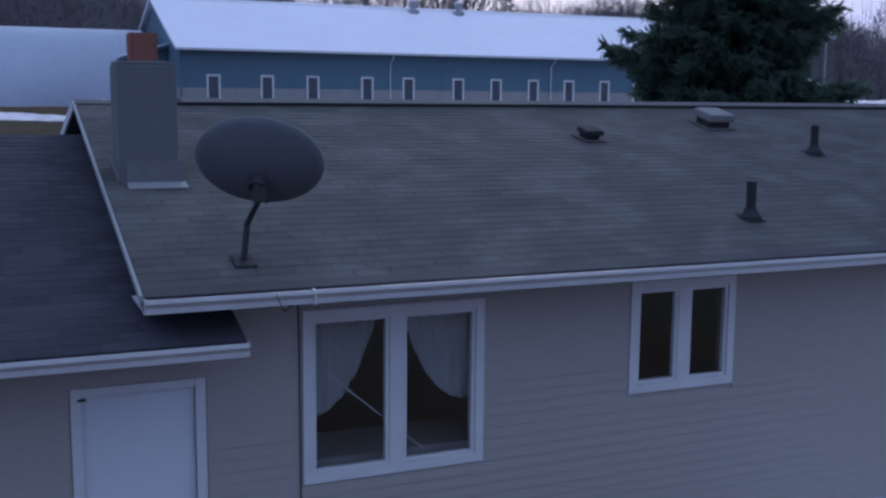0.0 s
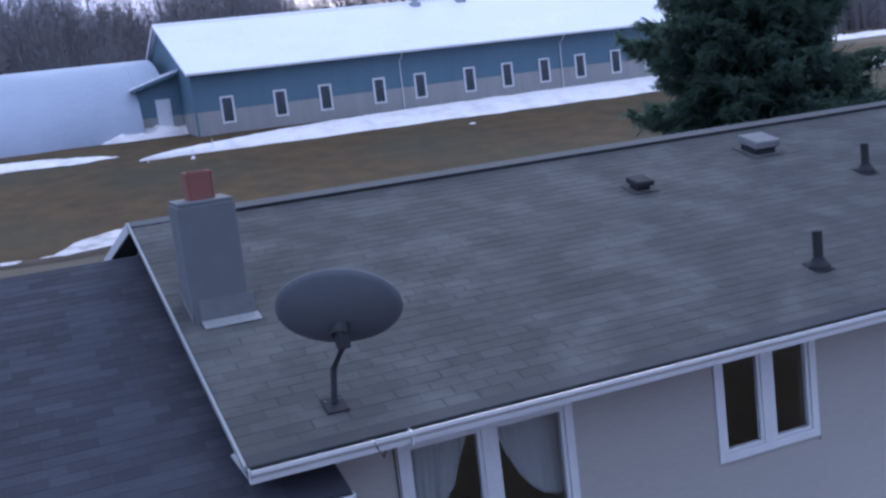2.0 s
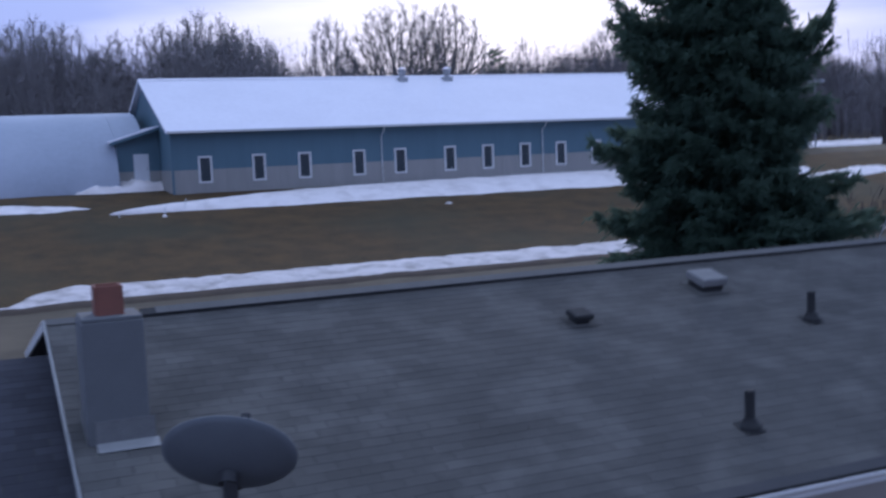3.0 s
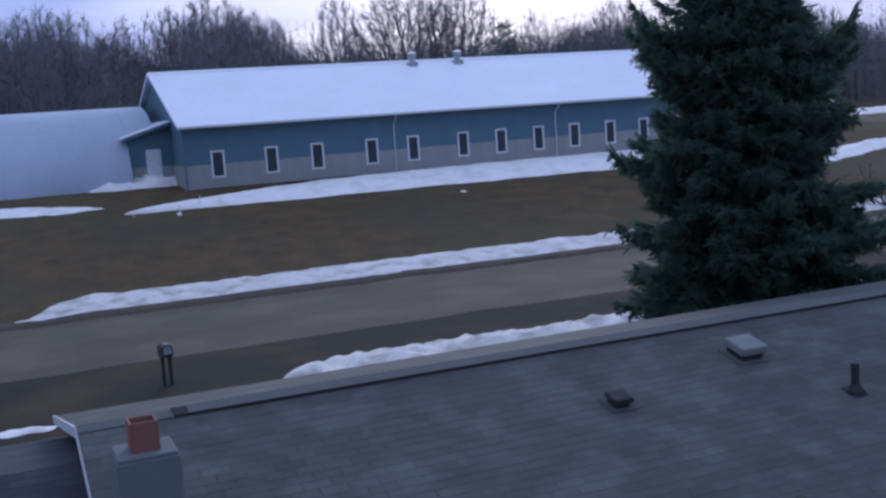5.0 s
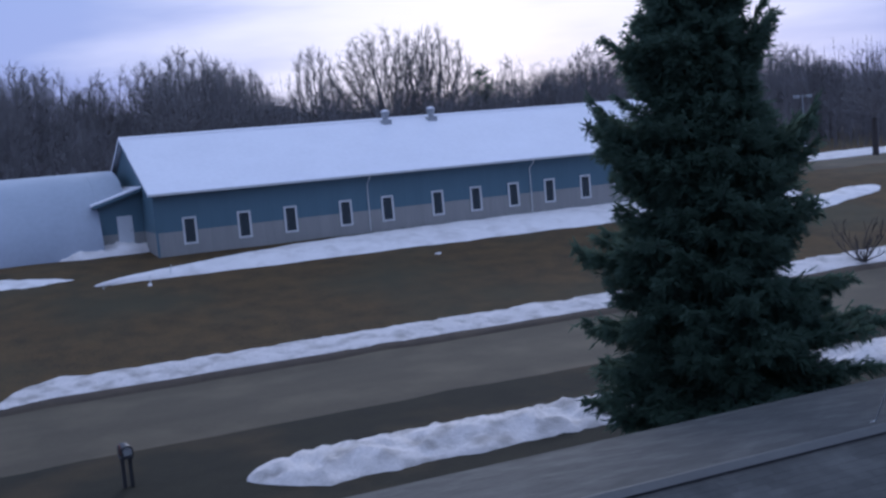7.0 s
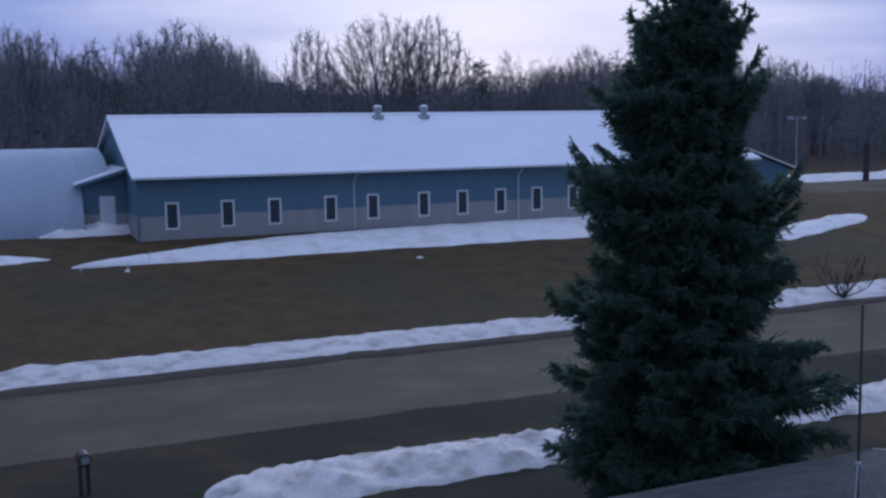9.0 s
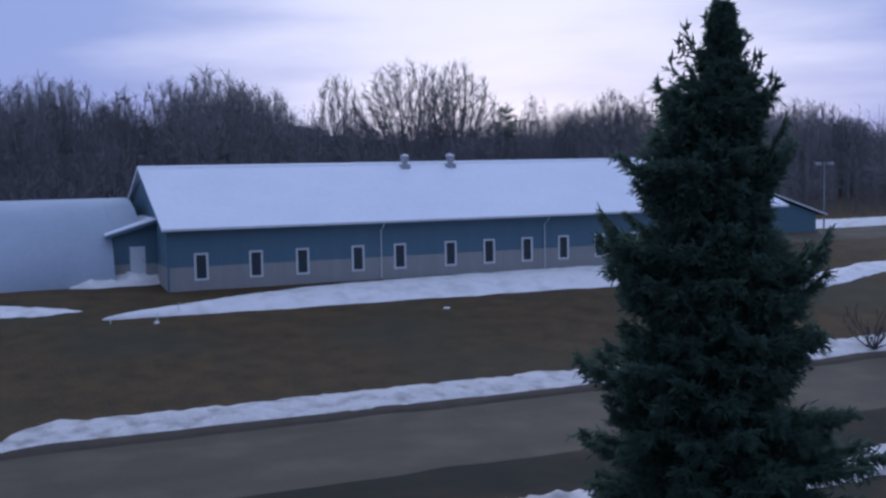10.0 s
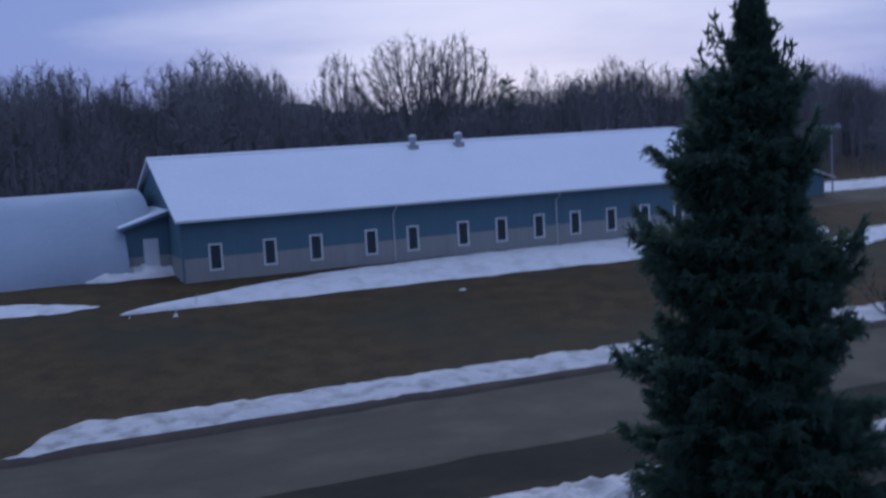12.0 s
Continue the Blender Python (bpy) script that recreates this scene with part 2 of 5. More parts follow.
BARK = material("grey_bark", (0.075, 0.062, 0.058), 0.95, scale=3, fine=30, second=(0.05, 0.042, 0.04), bump=0.5)
BRUSH = material("dark_brush", (0.17, 0.157, 0.16), 0.95, scale=0.15, fine=2, second=(0.135, 0.125, 0.13), bump=0)
TWIG = material("bare_twigs", (0.20, 0.186, 0.184), 0.95, scale=0.15, fine=2, second=(0.168, 0.156, 0.155), bump=0)
NEEDLE = material("spruce_needles", (0.072, 0.109, 0.081), 0.95, scale=0.8, fine=14, second=(0.063, 0.097, 0.072), bump=0, spread=0.08, spec=0.05, island=True)
# needles let a part of the light through
n_nodes, n_links = NEEDLE.node_tree.nodes, NEEDLE.node_tree.links
n_thin, n_both = n_nodes.new("ShaderNodeBsdfTranslucent"), n_nodes.new("ShaderNodeMixShader")
n_thin.inputs["Color"].default_value = (0.125, 0.18, 0.142, 1)
n_both.inputs["Fac"].default_value = 0.5
n_links.new(n_nodes["Principled BSDF"].outputs["BSDF"], n_both.inputs[1])
n_links.new(n_thin.outputs["BSDF"], n_both.inputs[2])
n_links.new(n_both.outputs["Shader"], n_nodes["Material Output"].inputs["Surface"])
WOODS = material("far_woods", (0.21, 0.20, 0.205), 1.0, scale=0.05, fine=0.9, second=(0.17, 0.163, 0.168), bump=0.8, depth=1.0, stretch=(1, 1, 0.15))
GALV = material("galvanised_steel", (0.42, 0.43, 0.44), 0.45, metal=0.6, scale=3, bump=0.1)


# ---- building helpers ----
def finish(name, verts, faces, mat, parent=None, label="", smooth=False):
    me = bpy.data.meshes.new(name)
    me.from_pydata([tuple(v) for v in verts], [], [tuple(f) for f in faces])
    me.materials.append(mat)
    if smooth:
        me.polygons.foreach_set("use_smooth", [True] * len(me.polygons))
    me.update()
    ob = new(name, me)
    ob.parent = parent
    if label:
        ob["label"] = label
    return ob


def part(name, bm, mat, parent=None, label="", smooth=False):
    me = bpy.data.meshes.new(name)
    bmesh.ops.recalc_face_normals(bm, faces=bm.faces)
    bm.to_mesh(me)
    bm.free()
    me.materials.append(mat)
    if smooth:
        me.polygons.foreach_set("use_smooth", [True] * len(me.polygons))
    ob = new(name, me)
    ob.parent = parent
    if label:
        ob["label"] = label
    return ob


def thing(name, label, category, group="", kind="", at=(0, 0, 0)):
    ob = new(name)
    ob.empty_display_size = 0.2
    ob.location = at
    return tagged(ob, label, category, group, kind)


def add_box(bm, x0, x1, y0, y1, z0, z1, bevel=0.0):
    r = bmesh.ops.create_cube(bm, size=1, matrix=Matrix.Translation(((x0 + x1) / 2, (y0 + y1) / 2, (z0 + z1) / 2)) @ Matrix.Diagonal((x1 - x0, y1 - y0, z1 - z0, 1)))
    if bevel:
        edges = list({e for v in r["verts"] for e in v.link_edges})
        bmesh.ops.bevel(bm, geom=edges, offset=bevel, segments=2, affect="EDGES", profile=0.5)
    return bm


def box(x0, x1, y0, y1, z0, z1, bevel=0.0):
    return add_box(bmesh.new(), x0, x1, y0, y1, z0, z1, bevel)


def prism(points, axis, a, b):
    """A solid from a polygon, pushed along an axis from a to b. points are (y, z) for 'x', (x, z) for 'y', (x, y) for 'z'."""
    bm = bmesh.new()

    def at(p, s):
        return {"x": (s, p[0], p[1]), "y": (p[0], s, p[1]), "z": (p[0], p[1], s)}[axis]

    lo, hi = [bm.verts.new(at(p, a)) for p in points], [bm.verts.new(at(p, b)) for p in points]
    bm.faces.new(lo)
    bm.faces.new(hi[::-1])
    for i in range(len(points)):
        j = (i + 1) % len(points)
        bm.faces.new((lo[i], lo[j], hi[j], hi[i]))
    return bm


def tube(bm, points, radii, sides=8, cap=True):
    """A round bar along points, with a radius at each."""
    rings = []
    for i, p in enumerate(points):
        p = Vector(p)
        d = Vector(points[min(i + 1, len(points) - 1)]) - Vector(points[max(i - 1, 0)])
        d.normalize()
        u = d.orthogonal().normalized()
        v = d.cross(u)
        r = radii[i] if hasattr(radii, "__len__") else radii
        rings.append([bm.verts.new(p + r * (math.cos(2 * math.pi * k / sides) * u + math.sin(2 * math.pi * k / sides) * v)) for k in range(sides)])
    for a, b in zip(rings, rings[1:]):
        # match ring starts
        k0 = min(range(sides), key=lambda k: (b[k].co - a[0].co).length)
        b[:] = b[k0:] + b[:k0]
        if (b[1].co - a[1].co).length > (b[-1].co - a[1].co).length:
            b[1:] = b[1:][::-1]
        for k in range(sides):
            bm.faces.new((a[k], a[(k + 1) % sides], b[(k + 1) % sides], b[k]))
    if cap:
        bm.faces.new(rings[0][::-1])
        bm.faces.new(rings[-1])
    return bm


def lathe(bm, profile, centre, sides=20):
    """A turned solid: profile of (radius, z) round an upright axis."""
    rings = []
    for r, z in profile:
        rings.append([bm.verts.new((centre[0] + r * math.cos(2 * math.pi * k / sides), centre[1] + r * math.sin(2 * math.pi * k / sides), centre[2] + z)) for k in range(sides)])
    for a, b in zip(rings, rings[1:]):
        for k in range(sides):
            bm.faces.new((a[k], a[(k + 1) % sides], b[(k + 1) % sides], b[k]))
    bm.faces.new(rings[0][::-1])
    bm.faces.new(rings[-1])
    return bm


# ---- ground ----
GY = (-300, 16, 26, 40, 47, 72.3, 85, 110, 160, 400, 2500)
GZ = (-0.35, -0.35, -0.55, -0.6, -0.35, 3.5, 4.2, 4.6, 5.0, 6.0, 6.0)


def ground_z(x, y):
    return float(np.interp(y, GY, GZ))


def ground_sheet():
    xs = np.unique(np.r_[np.linspace(-2200, -60, 24), np.linspace(-60, 140, 201), np.linspace(140, 2400, 24)])
    ys = np.unique(np.r_[np.linspace(-1500, -20, 16), np.linspace(-20, 110, 196), np.linspace(110, 400, 40), np.linspace(400, 2500, 16)])
    verts, faces = [], []
    for y in ys:
        for x in xs:
            bumpy = 0.0 if y < 17 or 38.5 < y < 48.5 else 0.05
            verts.append((x, y, ground_z(x, y) + bumpy * noise.noise(Vector((x * 0.35, y * 0.35, 3)))))
    w = len(xs)
    for j in range(len(ys) - 1):
        for i in range(w - 1):
            a = j * w + i
            faces.append((a, a + 1, a + w + 1, a + w))
    return tagged(finish("ground", verts, faces, GRASS, smooth=True), "brown dead grass field sloping up from the road", "ground", kind="structure")


ground_sheet()


def ribbon(name, x0, x1, y0, y1, lift, mat, nx, ny, wobble=0.0):
    verts, faces = [], []
    for i in range(nx + 1):
        x = x0 + (x1 - x0) * i / nx
        for j in range(ny + 1):
            v = j / ny
            lo = y0 + wobble * noise.noise(Vector((x * 0.3, 0, 1)))
            hi = y1 + wobble * noise.noise(Vector((x * 0.3, 9, 1)))
            y = lo + (hi - lo) * v
            edge = 0.0 if j in (0, ny) else lift
            verts.append((x, y, ground_z(x, y) + edge - (0.02 if not edge else 0) + 0.05 * math.sin(math.pi * v)))
    for i in range(nx):
        for j in range(ny):
            a = i * (ny + 1) + j
            faces.append((a, a + ny + 1, a + ny + 2, a + 1))
    return finish(name, verts, faces, mat, smooth=True)


tagged(ribbon("road", -300, 500, 39.4, 48.6, 0.045, ROAD, 400, 10, 0.5), "grey-brown worn asphalt road with sandy edges", "road", kind="structure")
tagged(ribbon("verge", -300, 500, 47.7, 49.0, 0.07, MUD, 600, 5, 0.35), "strip of dark wet soil between road and snow", "verge", kind="structure")
tagged(ribbon("lawn", -300, 500, 18.8, 40.3, 0.025, LAWN, 500, 24, 0.5), "dark lawn between the house and the road", "lawn", kind="structure")
tagged(ribbon("side_drive", 68, 150, 78.0, 86.0, 0.05, ROAD, 60, 6, 1.0), "grey asphalt driveway beyond the long building", "driveway", kind="structure")


def snow_bank(name, label, x0, x1, low, high, height, step=0.2, taper=2.0, rough=0.35, seed=0, ny=18, lumps=1.0, mat=None):
    """A heap of old snow lying between two wandering edges, low(x) and high(x)."""
    n = max(8, int((x1 - x0) / step))
    verts, faces = [], []
    for i in range(n + 1):
        x = x0 + (x1 - x0) * i / n
        end = min(1.0, min(x - x0, x1 - x) / taper + 0.001)
        end = math.sqrt(max(0.0, 1 - (1 - end) ** 2))
        a, b = low(x), high(x)
        mid = (a + b) / 2
        half = (b - a) / 2 * end
        wa = rough * (noise.noise(Vector((x * 0.55, seed, 0))) + 0.5 * noise.noise(Vector((x * 1.9, seed, 4))))
        wb = rough * (noise.noise(Vector((x * 0.55, seed, 8))) + 0.5 * noise.noise(Vector((x * 1.9, seed, 12))))
        lo, hi = mid - half + wa * end, mid + half + wb * end
        for j in range(ny + 1):
            v = j / ny
            y = lo + (hi - lo) * v
            dome = max(0.0, 1 - abs(2 * v - 1) ** 2.4)
            lump = 0.75 + lumps * 0.55 * noise.noise(Vector((x * 0.7, y * 0.9, seed + 20))) + lumps * 0.42 * noise.noise(Vector((x * 2.3, y * 2.3, seed + 30)))
            z = ground_z(x, y) + height * end * dome * lump
            verts.append((x, y, z - (0.05 if j in (0, ny) else -0.01)))
    for i in range(n):
        for j in range(ny):
            a = i * (ny + 1) + j
            faces.append((a, a + ny + 1, a + ny + 2, a + 1))
    return tagged(finish(name, verts, faces, mat or SNOW, smooth=True), label, "snow", kind="stuff")


snow_bank("snow_bank", "long ploughed bank of old snow along the far road edge", -70, 150, lambda x: 48.15, lambda x: (48.9 + 2.55 / (1 + math.exp(-(x - 2.3) * 2.5))) + 0.02 * max(0, x - 30), 0.16, seed=1, rough=0.45, lumps=1.0, mat=BANKSNOW)
snow_bank("snow_bank", "lumpy ploughed snow bank on the near road verge", 8.2, 44, lambda x: 31.0 + 0.9 * math.exp(-((x - 8) / 1.5) ** 2), lambda x: float(np.interp(x, (8, 10.2, 13, 20, 40), (34.4, 35.2, 35.4, 34.9, 34.6))), 0.53, taper=2.4, rough=0.5, seed=2, lumps=0.95, mat=BANKSNOW)
snow_bank("snow_bank", "small ploughed snow heap beside the driveway mouth", 1.9, 5.0, lambda x: 31.2, lambda x: 32.9, 0.34, taper=0.8, rough=0.5, seed=3, step=0.08, mat=BANKSNOW)
snow_bank("snow_bank", "small remnant of old snow beside the driveway mouth", -1.0, 1.8, lambda x: 31.9, lambda x: 32.7, 0.16, taper=1.0, rough=0.5, seed=9, step=0.1)
snow_bank("snow_apron", "smooth snow lying along the long blue wall", 7.8, 63, lambda x: 66.6 - 0.01 * max(0, x - 14), lambda x: float(np.interp(x, [7.8, 12.4, 17, 22.3, 30, 38, 52, 70], [67.3, 68.4, 70.2, 71.4, 72.0, 72.25, 72.25, 72.25])), 0.55, taper=7, rough=0.18, seed=4, lumps=0.2)
snow_bank("snow_patch", "wind-packed snow patch in the field corner", -25, 6.9, lambda x: 68.7 + 0.05 * x * 0, lambda x: float(np.interp(x, [-25, 1, 4, 7], [73, 71.8, 70.8, 69.5])), 0.16, taper=3, seed=5)
snow_bank("snow_heap", "snow drifted against the entry door", 6.3, 13.2, lambda x: 75.6, lambda x: 77.6, 0.75, taper=2.5, rough=0.2, seed=6)
snow_bank("snow_patch", "thin snow patch beyond the field edge", 55, 70, lambda x: 61.8 + 0.33 * (x - 57), lambda x: 65.0 + 0.30 * (x - 57), 0.25, seed=7, taper=4)
snow_bank("snow_patch", "snow strip beyond the grey driveway", 76, 150, lambda x: 87.0, lambda x: 96.0, 0.45, seed=8, taper=4, step=0.5)
# yard snow added almost wholly out of view, to brighten wall and windows
snow_bank("snow_patch", "old snow added along the house wall, mostly out of view", 6.7, 24, lambda x: 6.2, lambda x: 8.6, 0.28, taper=1.2, rough=0.3, seed=13)

# ---- the house ----
EAVE_Y, EAVE_Z, RIDGE_Y, RIDGE_Z = 8.06, 2.94, 13.3, 4.33
FAR_Y = 19.62                  # eave on the road side
SLOPE = (RIDGE_Z - EAVE_Z) / (RIDGE_Y - EAVE_Y)
HX0, HX1 = 1.02, 21.0          # rake edges
WALL_Y, WALL_T = 8.75, 0.2
BACK_Y = FAR_Y - 0.44
WX0, WX1 = HX0 + 0.3, HX1 - 0.3
FLOOR_Z, SILL_Z = -0.35, 0.04
LOW_EAVE_Y, LOW_EAVE_Z, LOW_RIDGE_Z = 8.02, 2.575, 3.95
LOW_SLOPE = (LOW_RIDGE_Z - LOW_EAVE_Z) / (RIDGE_Y - LOW_EAVE_Y)
LX0 = -9.0

house = thing("house", "beige-sided single-storey house with grey shingle roof", "house")
wing = thing("house_wing", "lower beige wing of the house with dark shingle roof", "house")


def wall_with_holes(name, x0, x1, y0, y1, z0, z1, holes, mat, parent):
    """A thick wall in the x direction, with rectangular openings (x0, x1, z0, z1) cut right through."""
    bm = bmesh.new()
    xs = sorted({x0, x1, *(h[0] for h in holes), *(h[1] for h in holes)})
    zs = sorted({z0, z1, *(h[2] for h in holes), *(h[3] for h in holes)})

    def solid(i, j):
        if not (0 <= i < len(xs) - 1 and 0 <= j < len(zs) - 1):
            return False
        cx, cz = (xs[i] + xs[i + 1]) / 2, (zs[j] + zs[j + 1]) / 2
        return not any(h[0] < cx < h[1] and h[2] < cz < h[3] for h in holes)

    def quad(*pts):
        bm.faces.new([bm.verts.new(p) for p in pts])

    for i in range(len(xs) - 1):
        for j in range(len(zs) - 1):
            if not solid(i, j):
                continue
            a, b, c, d = xs[i], xs[i + 1], zs[j], zs[j + 1]
            quad((a, y0, c), (b, y0, c), (b, y0, d), (a, y0, d))
            quad((a, y1, d), (b, y1, d), (b, y1, c), (a, y1, c))
            if not solid(i - 1, j):
                quad((a, y0, c), (a, y0, d), (a, y1, d), (a, y1, c))
            if not solid(i + 1, j):
                quad((b, y0, d), (b, y0, c), (b, y1, c), (b, y1, d))
            if not solid(i, j - 1):
                quad((a, y0, c), (a, y1, c), (b, y1, c), (b, y0, c))
            if not solid(i, j + 1):
                quad((a, y0, d), (b, y0, d), (b, y1, d), (a, y1, d))
    return part(name, bm, mat, parent)


BIG = (2.47, 4.07, 1.15, 2.57)
SMALL = (5.73, 6.87, 1.61, 2.62)
BASEMENT = (6.42, 6.84, -0.32, -0.01)
DOOR = (0.64, 1.52, 0.0, 2.06)
soffit_z = EAVE_Z - 0.10
wall_with_holes("front_wall", WX0 + 0.5, WX1, WALL_Y, WALL_Y + WALL_T, SILL_Z, soffit_z + 0.1, [BIG, SMALL], SIDING, house)
wall_with_holes("foundation", WX0 + 0.5, WX1, WALL_Y + 0.03, WALL_Y + WALL_T, FLOOR_Z - 0.3, SILL_Z, [BASEMENT], CONCRETE, house)
part("back_wall", box(WX0, WX1, BACK_Y - WALL_T, BACK_Y, FLOOR_Z - 0.3, soffit_z + 0.1), SIDING, house)
for gx in (WX0, WX1 - WALL_T):
    part("gable_wall", prism([(WALL_Y + WALL_T, FLOOR_Z - 0.3), (BACK_Y - WALL_T, FLOOR_Z - 0.3), (BACK_Y - WALL_T, soffit_z + 0.09), (RIDGE_Y, RIDGE_Z - 0.14), (WALL_Y + WALL_T, soffit_z + 0.09)], "x", gx, gx + WALL_T), SIDING, house)
part("room_floor", box(WX0 + WALL_T, WX1 - WALL_T, WALL_Y + WALL_T, BACK_Y - WALL_T, 0.0, 0.1), CARPET, house)
part("ceiling_panel", box(WX0 + WALL_T, WX1 - WALL_T, WALL_Y + WALL_T, BACK_Y - WALL_T, soffit_z + 0.0, soffit_z + 0.08), PLASTER, house)
for px in (4.7, 8.6):
    part("partition", box(px, px + 0.1, WALL_Y + WALL_T, WALL_Y + 4.2, 0.1, soffit_z), PLASTER, house)
part("partition", box(WX0 + WALL_T, 8.6, WALL_Y + 4.2, WALL_Y + 4.3, 0.1, soffit_z), PLASTER, house)


def roof_slab(name, x0, x1, ey, ez, ry, rz, thick, mat, parent):
    s = (rz - ez) / (ry - ey)
    return part(name, prism([(ey, ez - thick), (ey, ez), (ry, rz), (FAR_Y, ez), (FAR_Y, ez - thick), (ry, rz - thick)], "x", x0, x1), mat, parent)


roof = roof_slab("roof", HX0 + 0.02, HX1, EAVE_Y, EAVE_Z, RIDGE_Y, RIDGE_Z, 0.10, FELT, house)
part("soffit", box(HX0 + 0.03, HX1, EAVE_Y + 0.05, WALL_Y - 0.001, soffit_z - 0.02, soffit_z - 0.002), WHITE, house)
# rake boards on both ends, front and back slope
for rx in (HX0 - 0.005, HX1 - 0.02):
    for end_y in (EAVE_Y, FAR_Y):
        deep = 0.03 if end_y == EAVE_Y else 0.11
        pts = [(RIDGE_Y, RIDGE_Z + 0.015), (end_y, EAVE_Z + 0.015), (end_y, EAVE_Z - deep), (RIDGE_Y, RIDGE_Z - deep)]
        part("rake_board", prism(pts, "x", rx, rx + 0.025), APRON if end_y == EAVE_Y else WHITE, house)


def gutter(x0, x1, y, z, parent, h=0.115, d=0.11):
    """An open K-shaped gutter along the eave, its outer face towards minus y."""
    t = 0.006
    prof = [(y, z - h), (y - d * 0.55, z - h), (y - d * 0.62, z - h * 0.62), (y - d, z - h * 0.28), (y - d, z), (y - d + t * 2, z), (y - d + t * 2, z - h * 0.25), (y - d * 0.55, z - h * 0.6), (y - d * 0.5, z - h + t), (y - t, z - h + t), (y - t, z - 0.01), (y, z - 0.01)]
    g = part("gutter", prism(prof, "x", x0, x1), WHITE, parent)
    for gx in (x0, x1 - 0.006):
        part("gutter_end", prism([(y, z - h), (y - d * 0.55, z - h), (y - d * 0.62, z - h * 0.62), (y - d, z - h * 0.28), (y - d, z), (y, z)], "x", gx - 0.004, gx + 0.006), WHITE, g)
    return g


part("eave_strip", prism([(EAVE_Y - 0.02, EAVE_Z + 0.002), (EAVE_Y + 0.125, EAVE_Z + SLOPE * 0.125 + 0.008), (EAVE_Y + 0.125, EAVE_Z + SLOPE * 0.125 + 0.013), (EAVE_Y - 0.02, EAVE_Z + 0.007)], "x", HX0 + 0.03, HX1), EAVESTRIP, house, "dark strip of roofing along the eave")
main_gutter = gutter(HX0 + 0.025, HX1, EAVE_Y + 0.02, EAVE_Z - 0.005, house)
part("fascia", box(HX0 + 0.03, HX1, EAVE_Y + 0.022, EAVE_Z * 0 + EAVE_Y + 0.045, soffit_z - 0.02, EAVE_Z - 0.012), WHITE, house)


def window(parent, hole, y, label):
    """A white double casement in a wall whose face stands at y."""
    x0, x1, z0, z1 = hole
    w = part("window", bmesh_frame(x0 - 0.05, x1 + 0.05, z0 - 0.05, z1 + 0.05, 0.085, y - 0.03, y + 0.03), WHITE, parent, label)
    mid = (x0 + x1) / 2
    part("mullion", box(mid - 0.065, mid + 0.065, y - 0.022, y + 0.06, z0 + 0.034, z1 - 0.034, 0.006), WHITE, w)
    for a, b in ((x0 + 0.036, mid - 0.066), (mid + 0.066, x1 - 0.036)):
        part("sash", bmesh_frame(a, b, z0 + 0.036, z1 - 0.036, 0.035, y - 0.012, y + 0.05), WHITE, w)
        p = part("pane", box(a + 0.03, b - 0.03, y + 0.018, y + 0.024, z0 + 0.066, z1 - 0.066), GLASS, w)
        p.visible_shadow = False
    return w


def bmesh_frame(x0, x1, z0, z1, t, y0, y1):
    """One mitred frame: a ring of four bars in a single piece."""
    bm = bmesh.new()
    rings = []
    for a, b, c, d in ((x0, x1, z0, z1), (x0 + t, x1 - t, z0 + t, z1 - t)):
        for y in (y0, y1):
            rings.append([bm.verts.new(p) for p in ((a, y, c), (b, y, c), (b, y, d), (a, y, d))])
    of, ob, nf, nb = rings
    for k in range(4):
        j = (k + 1) % 4
        bm.faces.new((of[k], of[j], nf[j], nf[k]))
        bm.faces.new((ob[j], ob[k], nb[k], nb[j]))
        bm.faces.new((of[j], of[k], ob[k], ob[j]))
        bm.faces.new((nf[k], nf[j], nb[j], nb[k]))
    bmesh.ops.bevel(bm, geom=[e for e in bm.edges if abs(e.verts[0].co.y - y0) < 1e-6 and abs(e.verts[1].co.y - y0) < 1e-6], offset=0.004, segments=1, affect="EDGES")
    return bm


window(house, BIG, WALL_Y, "white double casement window with tied-back curtains behind")
window(house, SMALL, WALL_Y, "white double casement window over a dark room")
bw = part("basement_window", bmesh_frame(BASEMENT[0], BASEMENT[1], BASEMENT[2], BASEMENT[3], 0.03, WALL_Y + 0.01, WALL_Y + 0.08), WHITE, house)
part("pane", box(BASEMENT[0] + 0.028, BASEMENT[1] - 0.028, WALL_Y + 0.05, WALL_Y + 0.056, BASEMENT[2] + 0.028, BASEMENT[3] - 0.028), DARKGLASS, bw)


def curtain(x_in, x_out, top, low_in, low_out, y):
    """A sheer hung in soft folds, swept aside towards x_out."""
    nx, nz = 40, 18
    verts, faces = [], []
    for i in range(nx + 1):
        u = i / nx
        x = x_in + (x_out - x_in) * u
        bottom = low_in + (low_out - low_in) * (1 - (1 - u) ** 2.7)
        for j in range(nz + 1):
            v = j / nz
            fold = 0.014 * math.sin(u * 34 + 2.5 * v) * (0.4 + 0.6 * v) + 0.01 * math.sin(u * 77)
            xx = x + (x_out - x_in) * 0.10 * v * (1 - u)
            verts.append((xx, y + fold, top + (bottom - top) * v))
    for i in range(nx):
        for j in range(nz):
            a = i * (nz + 1) + j
            faces.append((a, a + 1, a + nz + 2, a + nz + 1))
    ob = finish("curtain", verts, faces, CURTAIN, smooth=True)
    sol = ob.modifiers.new("thickness", "SOLIDIFY")
    sol.thickness = 0.003
    return tagged(ob, "white sheer curtain swept aside in the window", "curtain", "curtains of the large window")


